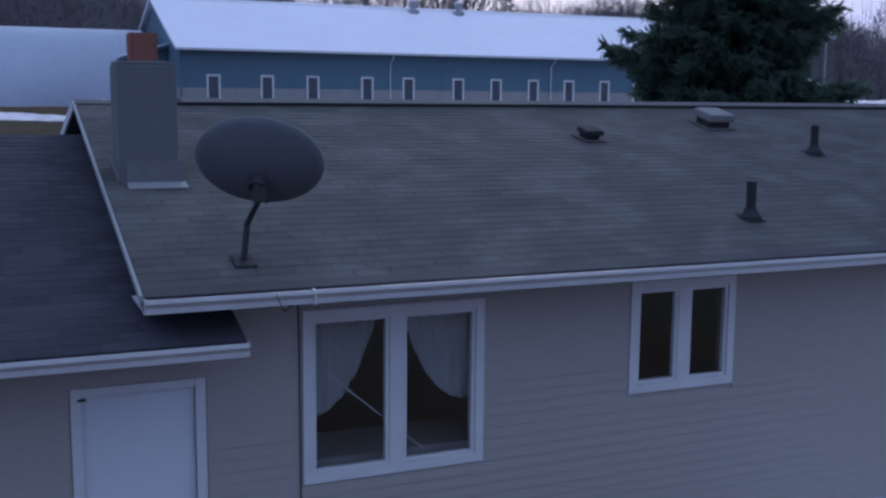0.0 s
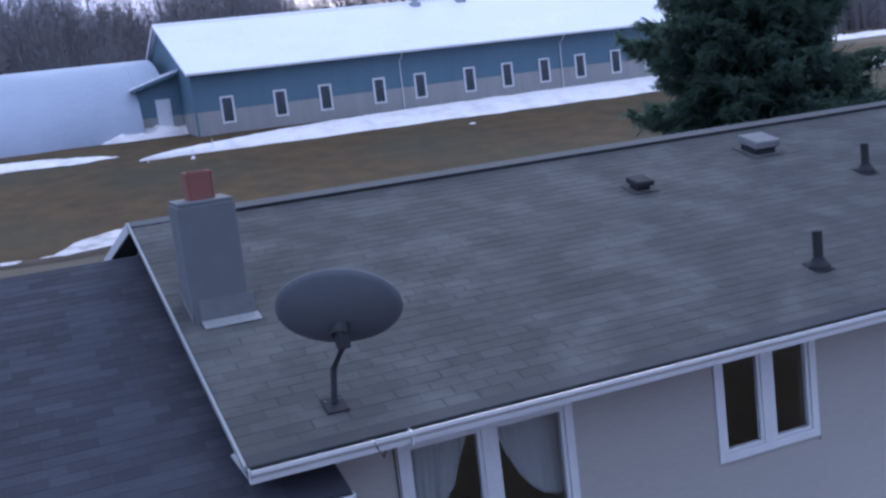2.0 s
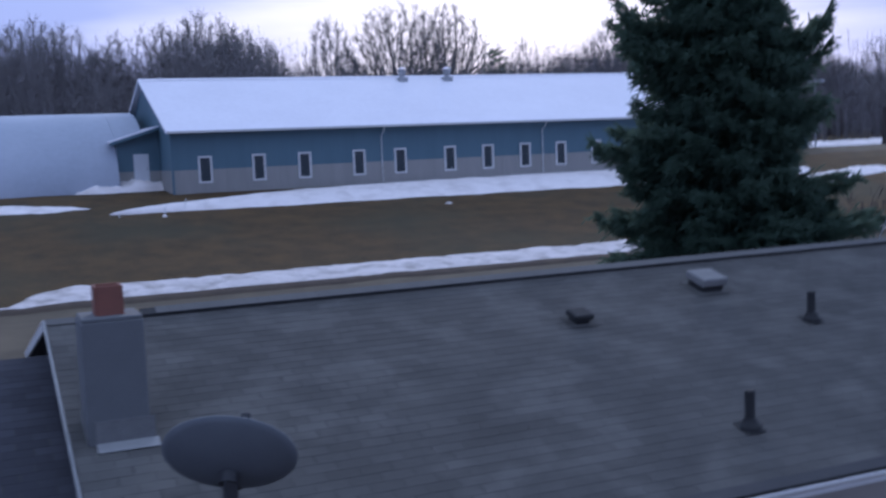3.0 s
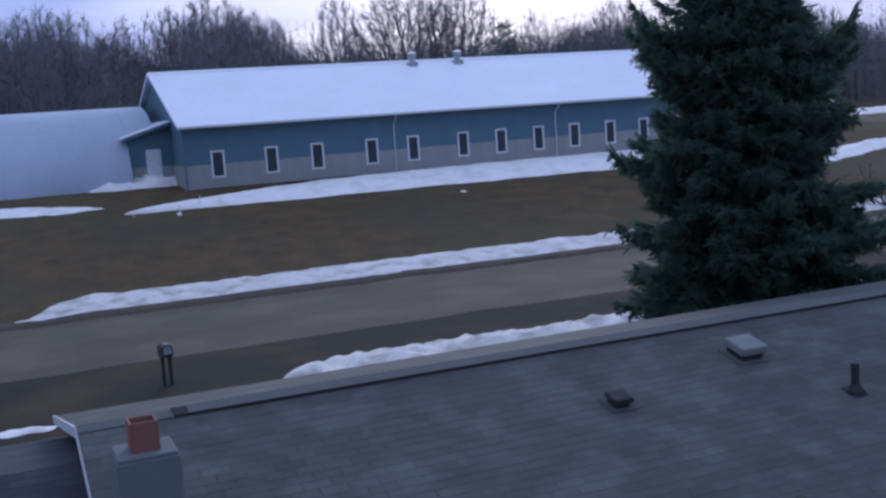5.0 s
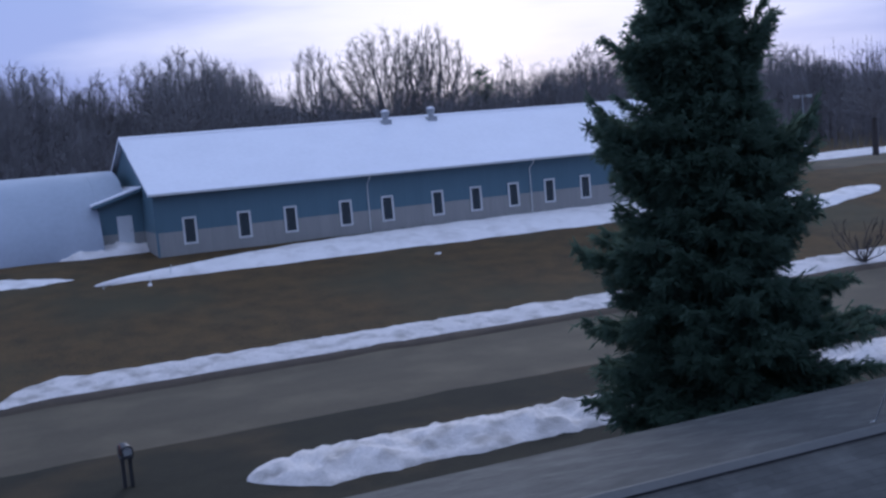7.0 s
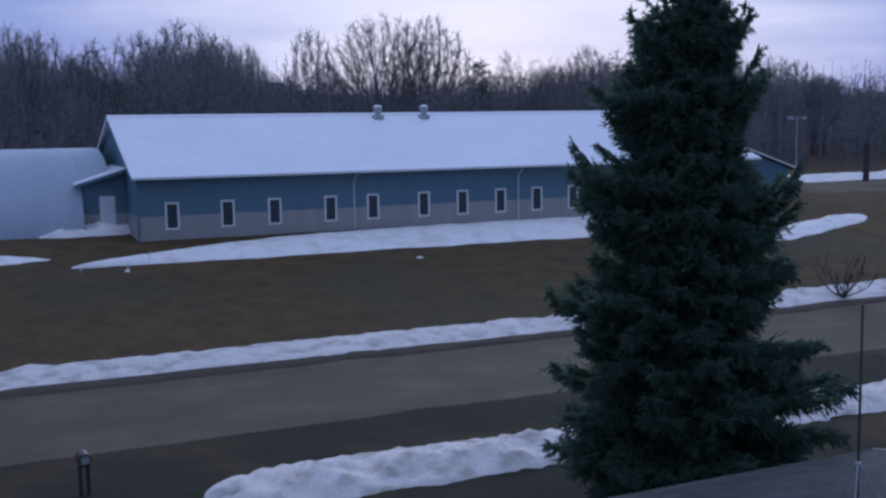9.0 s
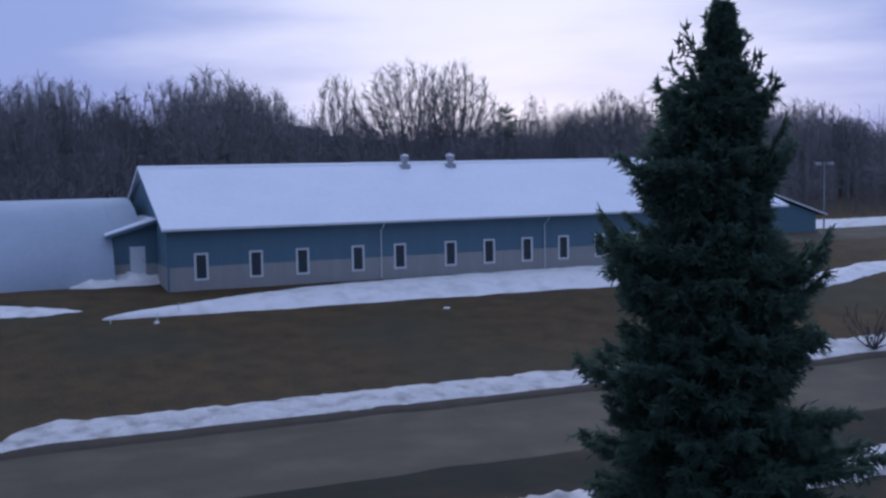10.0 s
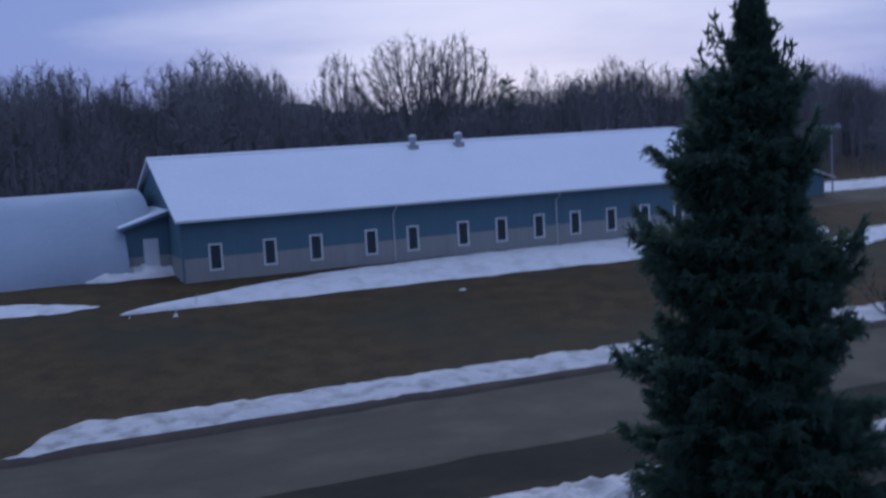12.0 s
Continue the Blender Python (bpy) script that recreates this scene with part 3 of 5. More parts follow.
mid = (BIG[0] + BIG[1]) / 2
curtain(mid - 0.02, BIG[0] - 0.05, BIG[3] + 0.03, BIG[3] - 0.05, BIG[2] + 0.46, WALL_Y + 0.19)
curtain(mid + 0.06, BIG[1] + 0.05, BIG[3] + 0.03, BIG[3] - 0.12, BIG[2] + 0.50, WALL_Y + 0.19)
tagged(part("curtain_rod", tube(bmesh.new(), [(BIG[0] - 0.15, WALL_Y + 0.19, BIG[3] + 0.035), (BIG[1] + 0.15, WALL_Y + 0.19, BIG[3] + 0.035)], 0.012), DARKMETAL), "thin curtain rod above the large window", "curtain rod")
tagged(part("leaning_stick", tube(bmesh.new(), [(2.66, WALL_Y + 0.10, 2.045), (3.70, WALL_Y + 0.10, 1.14)], 0.009), WHITE), "thin white stick leaning across the window inside", "stick")
tagged(part("side_table", box(2.3, 4.3, WALL_Y + 0.32, WALL_Y + 1.1, 0.101, 1.19, 0.02), PLASTER), "grey-covered table standing behind the window", "table")

# joint of the gutter and the cable that crosses it
part("gutter_joint", box(2.31, 2.322, EAVE_Y - 0.092, EAVE_Y + 0.0, EAVE_Z - 0.121, EAVE_Z - 0.004), WHITE, main_gutter)
tagged(part("cable", tube(bmesh.new(), [(1.93, 8.62, 3.07), (1.95, 8.40, 3.015), (1.98, 8.12, 2.955), (2.0, 7.98, 2.93), (2.02, 7.945, 2.87), (2.06, 7.95, 2.79), (2.2, 8.3, 2.75), (2.38, 8.71, 2.72), (2.39, 8.722, 2.3), (2.395, 8.722, 0.1)], 0.006, 6), BLACKPIPE), "thin black cable running down from the dish", "cable")

# ---- low wing ----
wall_with_holes("front_wall", LX0, WX0 + 0.5, WALL_Y, WALL_Y + WALL_T, SILL_Z, LOW_EAVE_Z - 0.03, [(DOOR[0], DOOR[1], SILL_Z, DOOR[3])], SIDING, wing)
part("front_wall", box(WX0 - 0.003, WX0 + 0.497, WALL_Y + 0.001, WALL_Y + WALL_T, LOW_EAVE_Z - 0.029, soffit_z + 0.1), SIDING, house)
wall_with_holes("foundation", LX0, WX0 + 0.497, WALL_Y + 0.03, WALL_Y + WALL_T, FLOOR_Z - 0.3, SILL_Z, [(DOOR[0], DOOR[1], DOOR[2], SILL_Z)], CONCRETE, wing)
part("back_wall", box(LX0, WX0 - 0.01, BACK_Y - WALL_T, BACK_Y, FLOOR_Z - 0.3, LOW_EAVE_Z), SIDING, wing)
part("end_wall", prism([(WALL_Y + WALL_T, FLOOR_Z - 0.3), (BACK_Y - WALL_T, FLOOR_Z - 0.3), (BACK_Y - WALL_T, LOW_EAVE_Z), (RIDGE_Y, LOW_RIDGE_Z - 0.13), (WALL_Y + WALL_T, LOW_EAVE_Z)], "x", LX0, LX0 + WALL_T), SIDING, wing)
low_roof = roof_slab("roof", LX0 - 0.3, WX0 - 0.004, LOW_EAVE_Y, LOW_EAVE_Z, RIDGE_Y, LOW_RIDGE_Z, 0.10, FELT, wing)
part("eave_return", prism([(LOW_EAVE_Y, LOW_EAVE_Z - 0.1), (LOW_EAVE_Y, LOW_EAVE_Z), (WALL_Y - 0.002, LOW_EAVE_Z + LOW_SLOPE * (WALL_Y - 0.002 - LOW_EAVE_Y)), (WALL_Y - 0.002, LOW_EAVE_Z - 0.1)], "x", WX0 - 0.003, 1.79), SHINGLE_LOW, wing)
gutter(LX0 - 0.3, 1.80, LOW_EAVE_Y + 0.02, LOW_EAVE_Z - 0.005, wing)
part("soffit", box(LX0 - 0.2, 1.78, LOW_EAVE_Y + 0.03, WALL_Y - 0.002, LOW_EAVE_Z - 0.135, LOW_EAVE_Z - 0.105), WHITE, wing)
door = part("door", box(DOOR[0], DOOR[1], WALL_Y + 0.03, WALL_Y + 0.075, DOOR[2], DOOR[3], 0.004), DOORWHITE, wing, "plain white storm door, closed")
for a, b, c, d in ((DOOR[0] - 0.085, DOOR[0], DOOR[2], DOOR[3] + 0.07), (DOOR[1], DOOR[1] + 0.085, DOOR[2], DOOR[3] + 0.07), (DOOR[0], DOOR[1], DOOR[3], DOOR[3] + 0.07)):
    part("door_casing", box(a, b, WALL_Y - 0.025, WALL_Y + 0.03, c, d, 0.005), WHITE, wing)
part("closer_bracket", box(DOOR[0] - 0.03, DOOR[0] + 0.03, WALL_Y - 0.035, WALL_Y - 0.02, DOOR[3] - 0.03, DOOR[3] - 0.01), BLACKPIPE, door)
part("handle", box(DOOR[0] + 0.06, DOOR[0] + 0.10, WALL_Y - 0.02, WALL_Y + 0.03, 1.05, 1.17, 0.008), DARKMETAL, door)
part("doorstep", box(DOOR[0] - 0.2, DOOR[1] + 0.2, WALL_Y - 0.8, WALL_Y + 0.029, FLOOR_Z - 0.1, -0.02, 0.01), CONCRETE, wing)


# ---- on the roof ----
def roof_z(y):
    return EAVE_Z + SLOPE * (y - EAVE_Y)


def chimney():
    c = thing("chimney", "grey rendered square chimney with a red clay flue", "chimney")
    x0, x1, y0, y1 = 1.19, 1.73, 10.46, 11.00
    top = 4.68
    part("shaft", box(x0, x1, y0, y1, roof_z(y0) - 0.15, top, 0.012), CHIMNEY, c)
    part("crown", box(x0 + 0.01, x1 - 0.01, y0 + 0.01, y1 - 0.01, top - 0.002, top + 0.035, 0.012), CHIMNEY, c)
    bm = bmesh.new()
    fx, fy = (x0 + x1) / 2, (y0 + y1) / 2
    for a, b, p, q in ((fx - 0.125, fx - 0.10, fy - 0.125, fy + 0.125), (fx + 0.10, fx + 0.125, fy - 0.125, fy + 0.125), (fx - 0.10, fx + 0.10, fy - 0.125, fy - 0.10), (fx - 0.10, fx + 0.10, fy + 0.10, fy + 0.125)):
        add_box(bm, a, b, p, q, top + 0.03, top + 0.30, 0.006)
    part("flue", bm, CLAY, c, "red clay flue liner")
    # front flashing: an upright sheet and the apron it stands on
    zf = roof_z(y0)
    part("flashing", box(x0 + 0.06, x1 + 0.04, y0 - 0.012, y0 - 0.001, zf, zf + 0.22, 0.002), ALUMINIUM, c, "dull aluminium flashing")
    part("apron", prism([(y0 - 0.16, roof_z(y0 - 0.16) + 0.012), (y0 - 0.013, zf + 0.012), (y0 - 0.013, zf + 0.022), (y0 - 0.16, roof_z(y0 - 0.16) + 0.020)], "x", x0 + 0.06, x1 + 0.06), APRON, c, "pale aluminium apron")
    for fx0 in (x0 - 0.012, x1 + 0.003):
        part("flashing", prism([(y0, roof_z(y0) - 0.02), (y1, roof_z(y1) - 0.02), (y1, roof_z(y1) + 0.09), (y0, roof_z(y0) + 0.09)], "x", fx0, fx0 + 0.008), ALUMINIUM, c)


chimney()


def satellite_dish():
    d = thing("satellite_dish", "dark grey oval satellite dish on a bent mast", "satellite dish")
    foot = Vector((1.90, 8.58, roof_z(8.58) + 0.012))
    centre = Vector((2.0, 8.45, 3.865))
    # the bowl: its back turned to the garden, its face up and away
    aim = Vector((0.37, 0.72, 0.56)).normalized()
    right = aim.cross(Vector((0, 0, 1))).normalized()
    up = right.cross(aim)
    bm = bmesh.new()
    rings, sides = 9, 40
    grid = []
    for side, off in ((0, 0.0), (1, 0.012)):
        layer = []
        for r in range(rings + 1):
            q = r / rings
            layer.append([bm.verts.new(centre + right * (0.51 * q * math.cos(2 * math.pi * k / sides)) + up * (0.42 * q * math.sin(2 * math.pi * k / sides)) + aim * (0.11 * q * q - 0.06 + off)) for k in range(sides)] if r else [bm.verts.new(centre + aim * (off - 0.06))])
        grid.append(layer)
    for layer in grid:
        for k in range(sides):
            bm.faces.new((layer[0][0], layer[1][k], layer[1][(k + 1) % sides]))
        for r in range(1, rings):
            for k in range(sides):
                bm.faces.new((layer[r][k], layer[r][(k + 1) % sides], layer[r + 1][(k + 1) % sides], layer[r + 1][k]))
    for k in range(sides):
        bm.faces.new((grid[0][-1][k], grid[0][-1][(k + 1) % sides], grid[1][-1][(k + 1) % sides], grid[1][-1][k]))
    part("bowl", bm, DISH, d, smooth=True)
    hub = centre - aim * 0.10 - up * 0.12
    part("bracket", tube(bmesh.new(), [centre - aim * 0.055 - up * 0.10, hub - aim * 0.04], 0.075, 12), DARKMETAL, d)
    part("clamp", box(hub.x - 0.05, hub.x + 0.05, hub.y - 0.07, hub.y + 0.03, hub.z - 0.13, hub.z + 0.02, 0.01), DARKMETAL, d)
    part("mast", tube(bmesh.new(), [hub - Vector((0, 0.02, 0.02)), hub + Vector((-0.01, 0.0, -0.14)), foot + Vector((0.03, -0.01, 0.30)), foot + Vector((0.015, -0.005, 0.14)), foot + Vector((0, 0.0, 0.02))], 0.026, 10), DARKMETAL, d)
    bm = box(-0.09, 0.09, -0.12, 0.12, 0, 0.012, 0.003)
    bmesh.ops.transform(bm, matrix=Matrix.Translation(foot) @ pose(0, 0, 0, math.degrees(math.atan(SLOPE)), 0, 0), verts=bm.verts)
    part("foot_plate", bm, BLACKPIPE, d)
    for s in (-1, 1):
        part("bolt", lathe(bmesh.new(), [(0.012, 0), (0.012, 0.012), (0.004, 0.016)], foot + Vector((s * 0.06, 0.05, 0.02)), 8), ALUMINIUM, d)
    # the arm with its receiver, in front of the bowl
    part("feed_arm", tube(bmesh.new(), [centre - up * 0.40 + aim * 0.03, centre - up * 0.42 + aim * 0.25, centre - up * 0.22 + aim * 0.52], 0.016, 8), DARKMETAL, d)
    part("receiver", tube(bmesh.new(), [centre - up * 0.22 + aim * 0.46, centre - up * 0.17 + aim * 0.58], 0.04, 10), DARKMETAL, d)


satellite_dish()


def vent_pipe(x, y, height):
    p = thing("vent_pipe", "black plumbing vent pipe with rubber boot on the shingles", "vent pipe", "roof vent pipes")
    z = roof_z(y) + 0.012
    part("pipe", tube(bmesh.new(), [(x, y, z - 0.1), (x, y, z + height - 0.01), (x, y, z + height)], [0.052, 0.052, 0.047], 14), BLACKPIPE, p)
    part("boot", lathe(bmesh.new(), [(0.12, -0.04), (0.115, 0.02), (0.075, 0.07), (0.062, 0.10)], (x, y, z), 16), BLACKPIPE, p)
    bm = box(-0.11, 0.11, -0.12, 0.13, 0.0, 0.008, 0.002)
    bmesh.ops.transform(bm, matrix=Matrix.Translation((x, y, z)) @ pose(0, 0, 0, math.degrees(math.atan(SLOPE)), 0, 0), verts=bm.verts)
    part("base_flange", bm, BLACKPIPE, p)


vent_pipe(7.29, 9.01, 0.38)
vent_pipe(9.94, 11.03, 0.36)


def box_vent(x, y, w, d, h, mat, label):
    p = thing("roof_vent", label, "roof vent")
    tilt = Matrix.Translation((x, y, roof_z(y) + 0.012)) @ pose(0, 0, 0, math.degrees(math.atan(SLOPE)), 0, 0)
    bm = box(-w / 2 - 0.04, w / 2 + 0.04, -d / 2 - 0.04, d / 2 + 0.06, 0, 0.008, 0.002)
    bmesh.ops.transform(bm, matrix=tilt, verts=bm.verts)
    part("base_flange", bm, SHINGLE, p)
    bm = box(-w / 2 + 0.04, w / 2 - 0.04, -d / 2 + 0.04, d / 2 - 0.04, 0.004, h * 0.6, 0.004)
    bmesh.ops.transform(bm, matrix=tilt, verts=bm.verts)
    part("throat", bm, BLACKPIPE, p)
    bm = box(-w / 2, w / 2, -d / 2, d / 2, h * 0.45, h, 0.02)
    bmesh.ops.transform(bm, matrix=tilt, verts=bm.verts)
    part("hood", bm, mat, p)


box_vent(6.99, 11.74, 0.26, 0.26, 0.13, BLACKPIPE, "small black slant-back vent on the shingle roof")
box_vent(9.27, 12.28, 0.40, 0.40, 0.20, VENTGREY, "pale square metal vent cap on the shingle roof")

# ridge vent and caps
part("ridge_vent", prism([(RIDGE_Y - 0.16, roof_z(RIDGE_Y - 0.16) + 0.012), (RIDGE_Y - 0.16, roof_z(RIDGE_Y - 0.16) + 0.040), (RIDGE_Y, RIDGE_Z + 0.045), (RIDGE_Y + 0.16, roof_z(RIDGE_Y - 0.16) + 0.040), (RIDGE_Y + 0.16, roof_z(RIDGE_Y - 0.16) + 0.012), (RIDGE_Y, RIDGE_Z + 0.015)], "x", 2.08, HX1 - 0.8), BLACKPIPE, house, "black ridge vent")

# ---- the long blue building ----
BX0, BX1, BY0, BY1 = 12.5, 62.2, 72.3, 92.5
B_EAVE_Z, B_RIDGE_Y, B_RIDGE_Z, B_BAND_Z = 7.64, 82.4, 11.70, 5.05
hall = thing("long_hall", "long blue steel-sided hall with snow-white roof", "building")
BB = 3.0
WINX = [14.68, 18.32, 21.53, 25.5, 28.63, 32.53, 35.61, 38.74, 41.83, 45.0, 48.05]
WINX += [51.2, 54.3, 57.4, 60.3]
WW, WZ0, WZ1 = 0.36, 4.24, 5.84
holes = [(x - WW, x + WW, WZ0, WZ1) for x in WINX]
wall_with_holes("wall", BX0, BX1, BY0, BY0 + 0.25, B_BAND_Z, B_EAVE_Z, [(a, b, B_BAND_Z, d) for a, b, c, d in holes], BLUE, hall)
wall_with_holes("wainscot", BX0, BX1, BY0 - 0.01, BY0 + 0.25, BB, B_BAND_Z, [(a, b, c, B_BAND_Z) for a, b, c, d in holes], GREY, hall)
part("wall", box(BX0, BX1, BY1 - 0.25, BY1, BB, B_EAVE_Z), BLUE, hall)
for gx in (BX0, BX1 - 0.25):
    part("gable_wall", prism([(BY0 + 0.26, B_BAND_Z), (BY1 - 0.26, B_BAND_Z), (BY1 - 0.26, B_EAVE_Z), (B_RIDGE_Y, B_RIDGE_Z - 0.25), (BY0 + 0.26, B_EAVE_Z)], "x", gx, gx + 0.25), BLUE, hall)
    part("wainscot", box(gx - 0.005, gx + 0.25, BY0 + 0.26, BY1 - 0.26, BB, B_BAND_Z), GREY, hall)
part("roof", prism([(71.55, B_EAVE_Z - 0.16), (71.55, B_EAVE_Z), (B_RIDGE_Y, B_RIDGE_Z), (2 * B_RIDGE_Y - 71.55, B_EAVE_Z), (2 * B_RIDGE_Y - 71.55, B_EAVE_Z - 0.16), (B_RIDGE_Y, B_RIDGE_Z - 0.16)], "x", BX0 - 0.35, BX1 + 0.35), ROOFSNOW, hall, "smooth white snow-covered roof")
part("eave_gutter", box(BX0 - 0.35, BX1 + 0.35, 71.40, 71.545, B_EAVE_Z - 0.17, B_EAVE_Z - 0.03, 0.01), WHITE, hall)
part("ridge_cap", prism([(B_RIDGE_Y - 0.35, B_RIDGE_Z - 0.10), (B_RIDGE_Y, B_RIDGE_Z + 0.06), (B_RIDGE_Y + 0.35, B_RIDGE_Z - 0.10)], "x", BX0 - 0.36, BX1 + 0.36), ROOFSNOW, hall)
for sgn in (1, -1):
    for rx in (BX0 - 0.375, BX1 + 0.352):
        part("rake_trim", prism([(B_RIDGE_Y, B_RIDGE_Z + 0.01), (B_RIDGE_Y - sgn * 10.85, B_EAVE_Z + 0.01), (B_RIDGE_Y - sgn * 10.85, B_EAVE_Z - 0.2), (B_RIDGE_Y, B_RIDGE_Z - 0.2)], "x", rx, rx + 0.022), ROOFSNOW, hall)
part("corner_trim", box(BX0 - 0.03, BX0 + 0.12, BY0 - 0.03, BY0 - 0.011, BB, B_EAVE_Z - 0.17), BLUE, hall)
for x in WINX:
    w = part("window", bmesh_frame(x - WW - 0.10, x + WW + 0.10, WZ0 - 0.10, WZ1 + 0.10, 0.125, BY0 - 0.06, BY0 + 0.08), WHITE, hall, "narrow dark window in a white frame")
    part("pane", box(x - WW + 0.01, x + WW - 0.01, BY0 + 0.03, BY0 + 0.06, WZ0 + 0.01, WZ1 - 0.01), DARKGLASS, w)
for x in (27.2, 40.2, 53.0):
    part("downspout", tube(bmesh.new(), [(x, 71.5, B_EAVE_Z - 0.15), (x, 71.6, B_EAVE_Z - 0.4), (x, 72.2, B_EAVE_Z - 0.75), (x, 72.22, 3.6)], 0.04, 8), WHITE, hall, "pale downspout")
# steel ribs on the blue cladding
ribs_v, ribs_f = [], []
for i in range(int((BX1 - BX0) / 0.9)):
    x = BX0 + 0.45 + i * 0.9
    if any(abs(x - c) < WW + 0.14 for c in WINX):
        continue
    k = len(ribs_v)
    for z in (BB + 0.4, B_EAVE_Z - 0.2):
        ribs_v += [(x - 0.03, BY0 - 0.011, z), (x - 0.015, BY0 - 0.018, z), (x + 0.015, BY0 - 0.018, z), (x + 0.03, BY0 - 0.011, z)]
    ribs_f += [(k, k + 1, k + 5, k + 4), (k + 1, k + 2, k + 6, k + 5), (k + 2, k + 3, k + 7, k + 6)]
ribs_top = [(x, y, max(z, B_BAND_Z)) for x, y, z in ribs_v]
tagged(finish("cladding_ribs", ribs_top, ribs_f, BLUE, hall), kind="stuff")


def roof_fan(x, y):
    f = thing("roof_fan", "grey metal exhaust fan stack on the snowy ridge", "roof fan", "exhaust fans on the ridge")
    z = B_RIDGE_Z - (B_RIDGE_Y - y) * 0.383
    part("curb", box(x - 0.36, x + 0.36, y - 0.36, y + 0.36, z - 0.4, z + 0.25, 0.02), GALV, f)
    part("stack", lathe(bmesh.new(), [(0.24, 0.2), (0.24, 0.45), (0.29, 0.52), (0.36, 0.80), (0.36, 0.88)], (x, y, z), 18), GALV, f)
    part("cap", lathe(bmesh.new(), [(0.32, 0.89), (0.35, 0.94), (0.16, 1.03), (0.03, 1.06)], (x, y, z), 18), ROOFSNOW, f, "snow-dusted cap")


roof_fan(32.6, 81.3)
roof_fan(36.55, 81.3)

# entry link between the hall and the round-roofed barn
link = thing("entry_link", "small blue entry link with white door and sloped roof", "entry porch")
part("wall", box(9.65, 12.48, 77.0, 77.2, B_BAND_Z, 7.0), BLUE, link)
part("wall", prism([(9.65, 7.0), (12.48, 7.0), (12.48, 7.85), (9.65, 7.02)], "y", 77.0, 77.2), BLUE, link)
part("wainscot", box(9.65, 12.48, 76.99, 77.2, 3.3, B_BAND_Z), GREY, link)
part("side_wall", box(9.65, 9.85, 77.2, 84.0, 3.3, 7.0), BLUE, link)
part("roof", prism([(9.15, 7.02), (12.49, 8.00), (12.49, 8.14), (9.15, 7.16)], "y", 76.35, 84.0), ROOFSNOW, link, "snowy sloped roof")
part("fascia", prism([(9.15, 6.86), (12.49, 7.84), (12.49, 8.05), (9.15, 7.07)], "y", 76.31, 76.345), BLUE, link)
ld = part("door", box(10.72, 11.74, 76.95, 76.985, 4.2, 6.24, 0.01), DOORWHITE, link, "white entry door")
part("handle", tube(bmesh.new(), [(11.6, 76.93, 5.15), (11.6, 76.93, 5.3)], 0.02, 6), DARKMETAL, ld)

# round-roofed barn
barn = thing("round_barn", "round-roofed barn whose arched steel roof is snow-white", "barn")
QY, QR, QB, QH = 86.0, 9.9, 3.4, 6.0


def arch(name, x0, x1, z_min, parent, n, end=True, end_left=False):
    """A stretch of the arched steel roof, from z_min upwards."""
    V, F = [], []
    na = 40
    ring = []
    for k in range(na + 1):
        c, s = math.cos(math.pi * k / na), math.sin(math.pi * k / na)
        ring.append((QY - QR * math.copysign(abs(c) ** 0.85, c), QB + QH * abs(s) ** 0.92))
    ring = [p for p in ring if p[1] >= z_min]
    for i in range(n + 1):
        V += [(x0 + (x1 - x0) * i / n, y, z) for y, z in ring]
    w = len(ring)
    for i in range(n):
        F += [(i * w + k, (i + 1) * w + k, (i + 1) * w + k + 1, i * w + k + 1) for k in range(w - 1)]
    ob = finish(name, V, F, BARNSTEEL, parent, smooth=True)
    finish("end_panel", [(x0 if end_left else x1, y, z) for y, z in ring], [tuple(range(w))], BLUE, ob) if end else None
    return ob


for i in range(24):
    arch("roof_sheet", 9.62 - 2.9 * (i + 1), 9.62 - 2.9 * i, 0.0, barn, 1, i in (0, 23), i == 23)
arch("saddle_roof", 9.63, 11.6, 6.95, link, 1)

# low shed at the far end of the hall
shed = thing("lean_to", "dark lean-to with pale sloped roof edge", "shed")
part("wall", prism([(62.6, 3.2), (77.0, 3.2), (77.0, 6.0), (70.5, 8.2), (62.6, 8.2)], "y", 84.2, 92.0), BLUE, shed)
part("roof", prism([(62.6, 8.3), (70.6, 8.3), (78.1, 5.80), (78.1, 5.95), (70.6, 8.46), (62.6, 8.46)], "y", 83.9, 92.5), FELT, shed)
part("rake_trim", prism([(70.6, 8.30), (78.15, 5.78), (78.15, 5.96), (70.6, 8.48)], "y", 83.85, 83.895), WHITE, shed, "pale rake board")


# ---- lamp post, mailbox, stakes ----
def lamp_post(x, y):
    g = ground_z(x, y)
    p = thing("lamp_post", "grey yard lamp post with two lamp heads", "lamp post")
    part("post", tube(bmesh.new(), [(x, y, g - 0.1), (x, y, g + 6.9)], [0.09, 0.06], 8), GALV, p)
    part("arm", tube(bmesh.new(), [(x - 0.75, y, g + 6.7), (x + 0.75, y, g + 6.7)], 0.035, 6), GALV, p)
    for s in (-1, 1):
        part("lamp_head", box(x + s * 0.8 - 0.28, x + s * 0.8 + 0.28, y - 0.2, y + 0.2, g + 6.52, g + 6.84, 0.05), GALV, p)


lamp_post(78.4, 84.6)


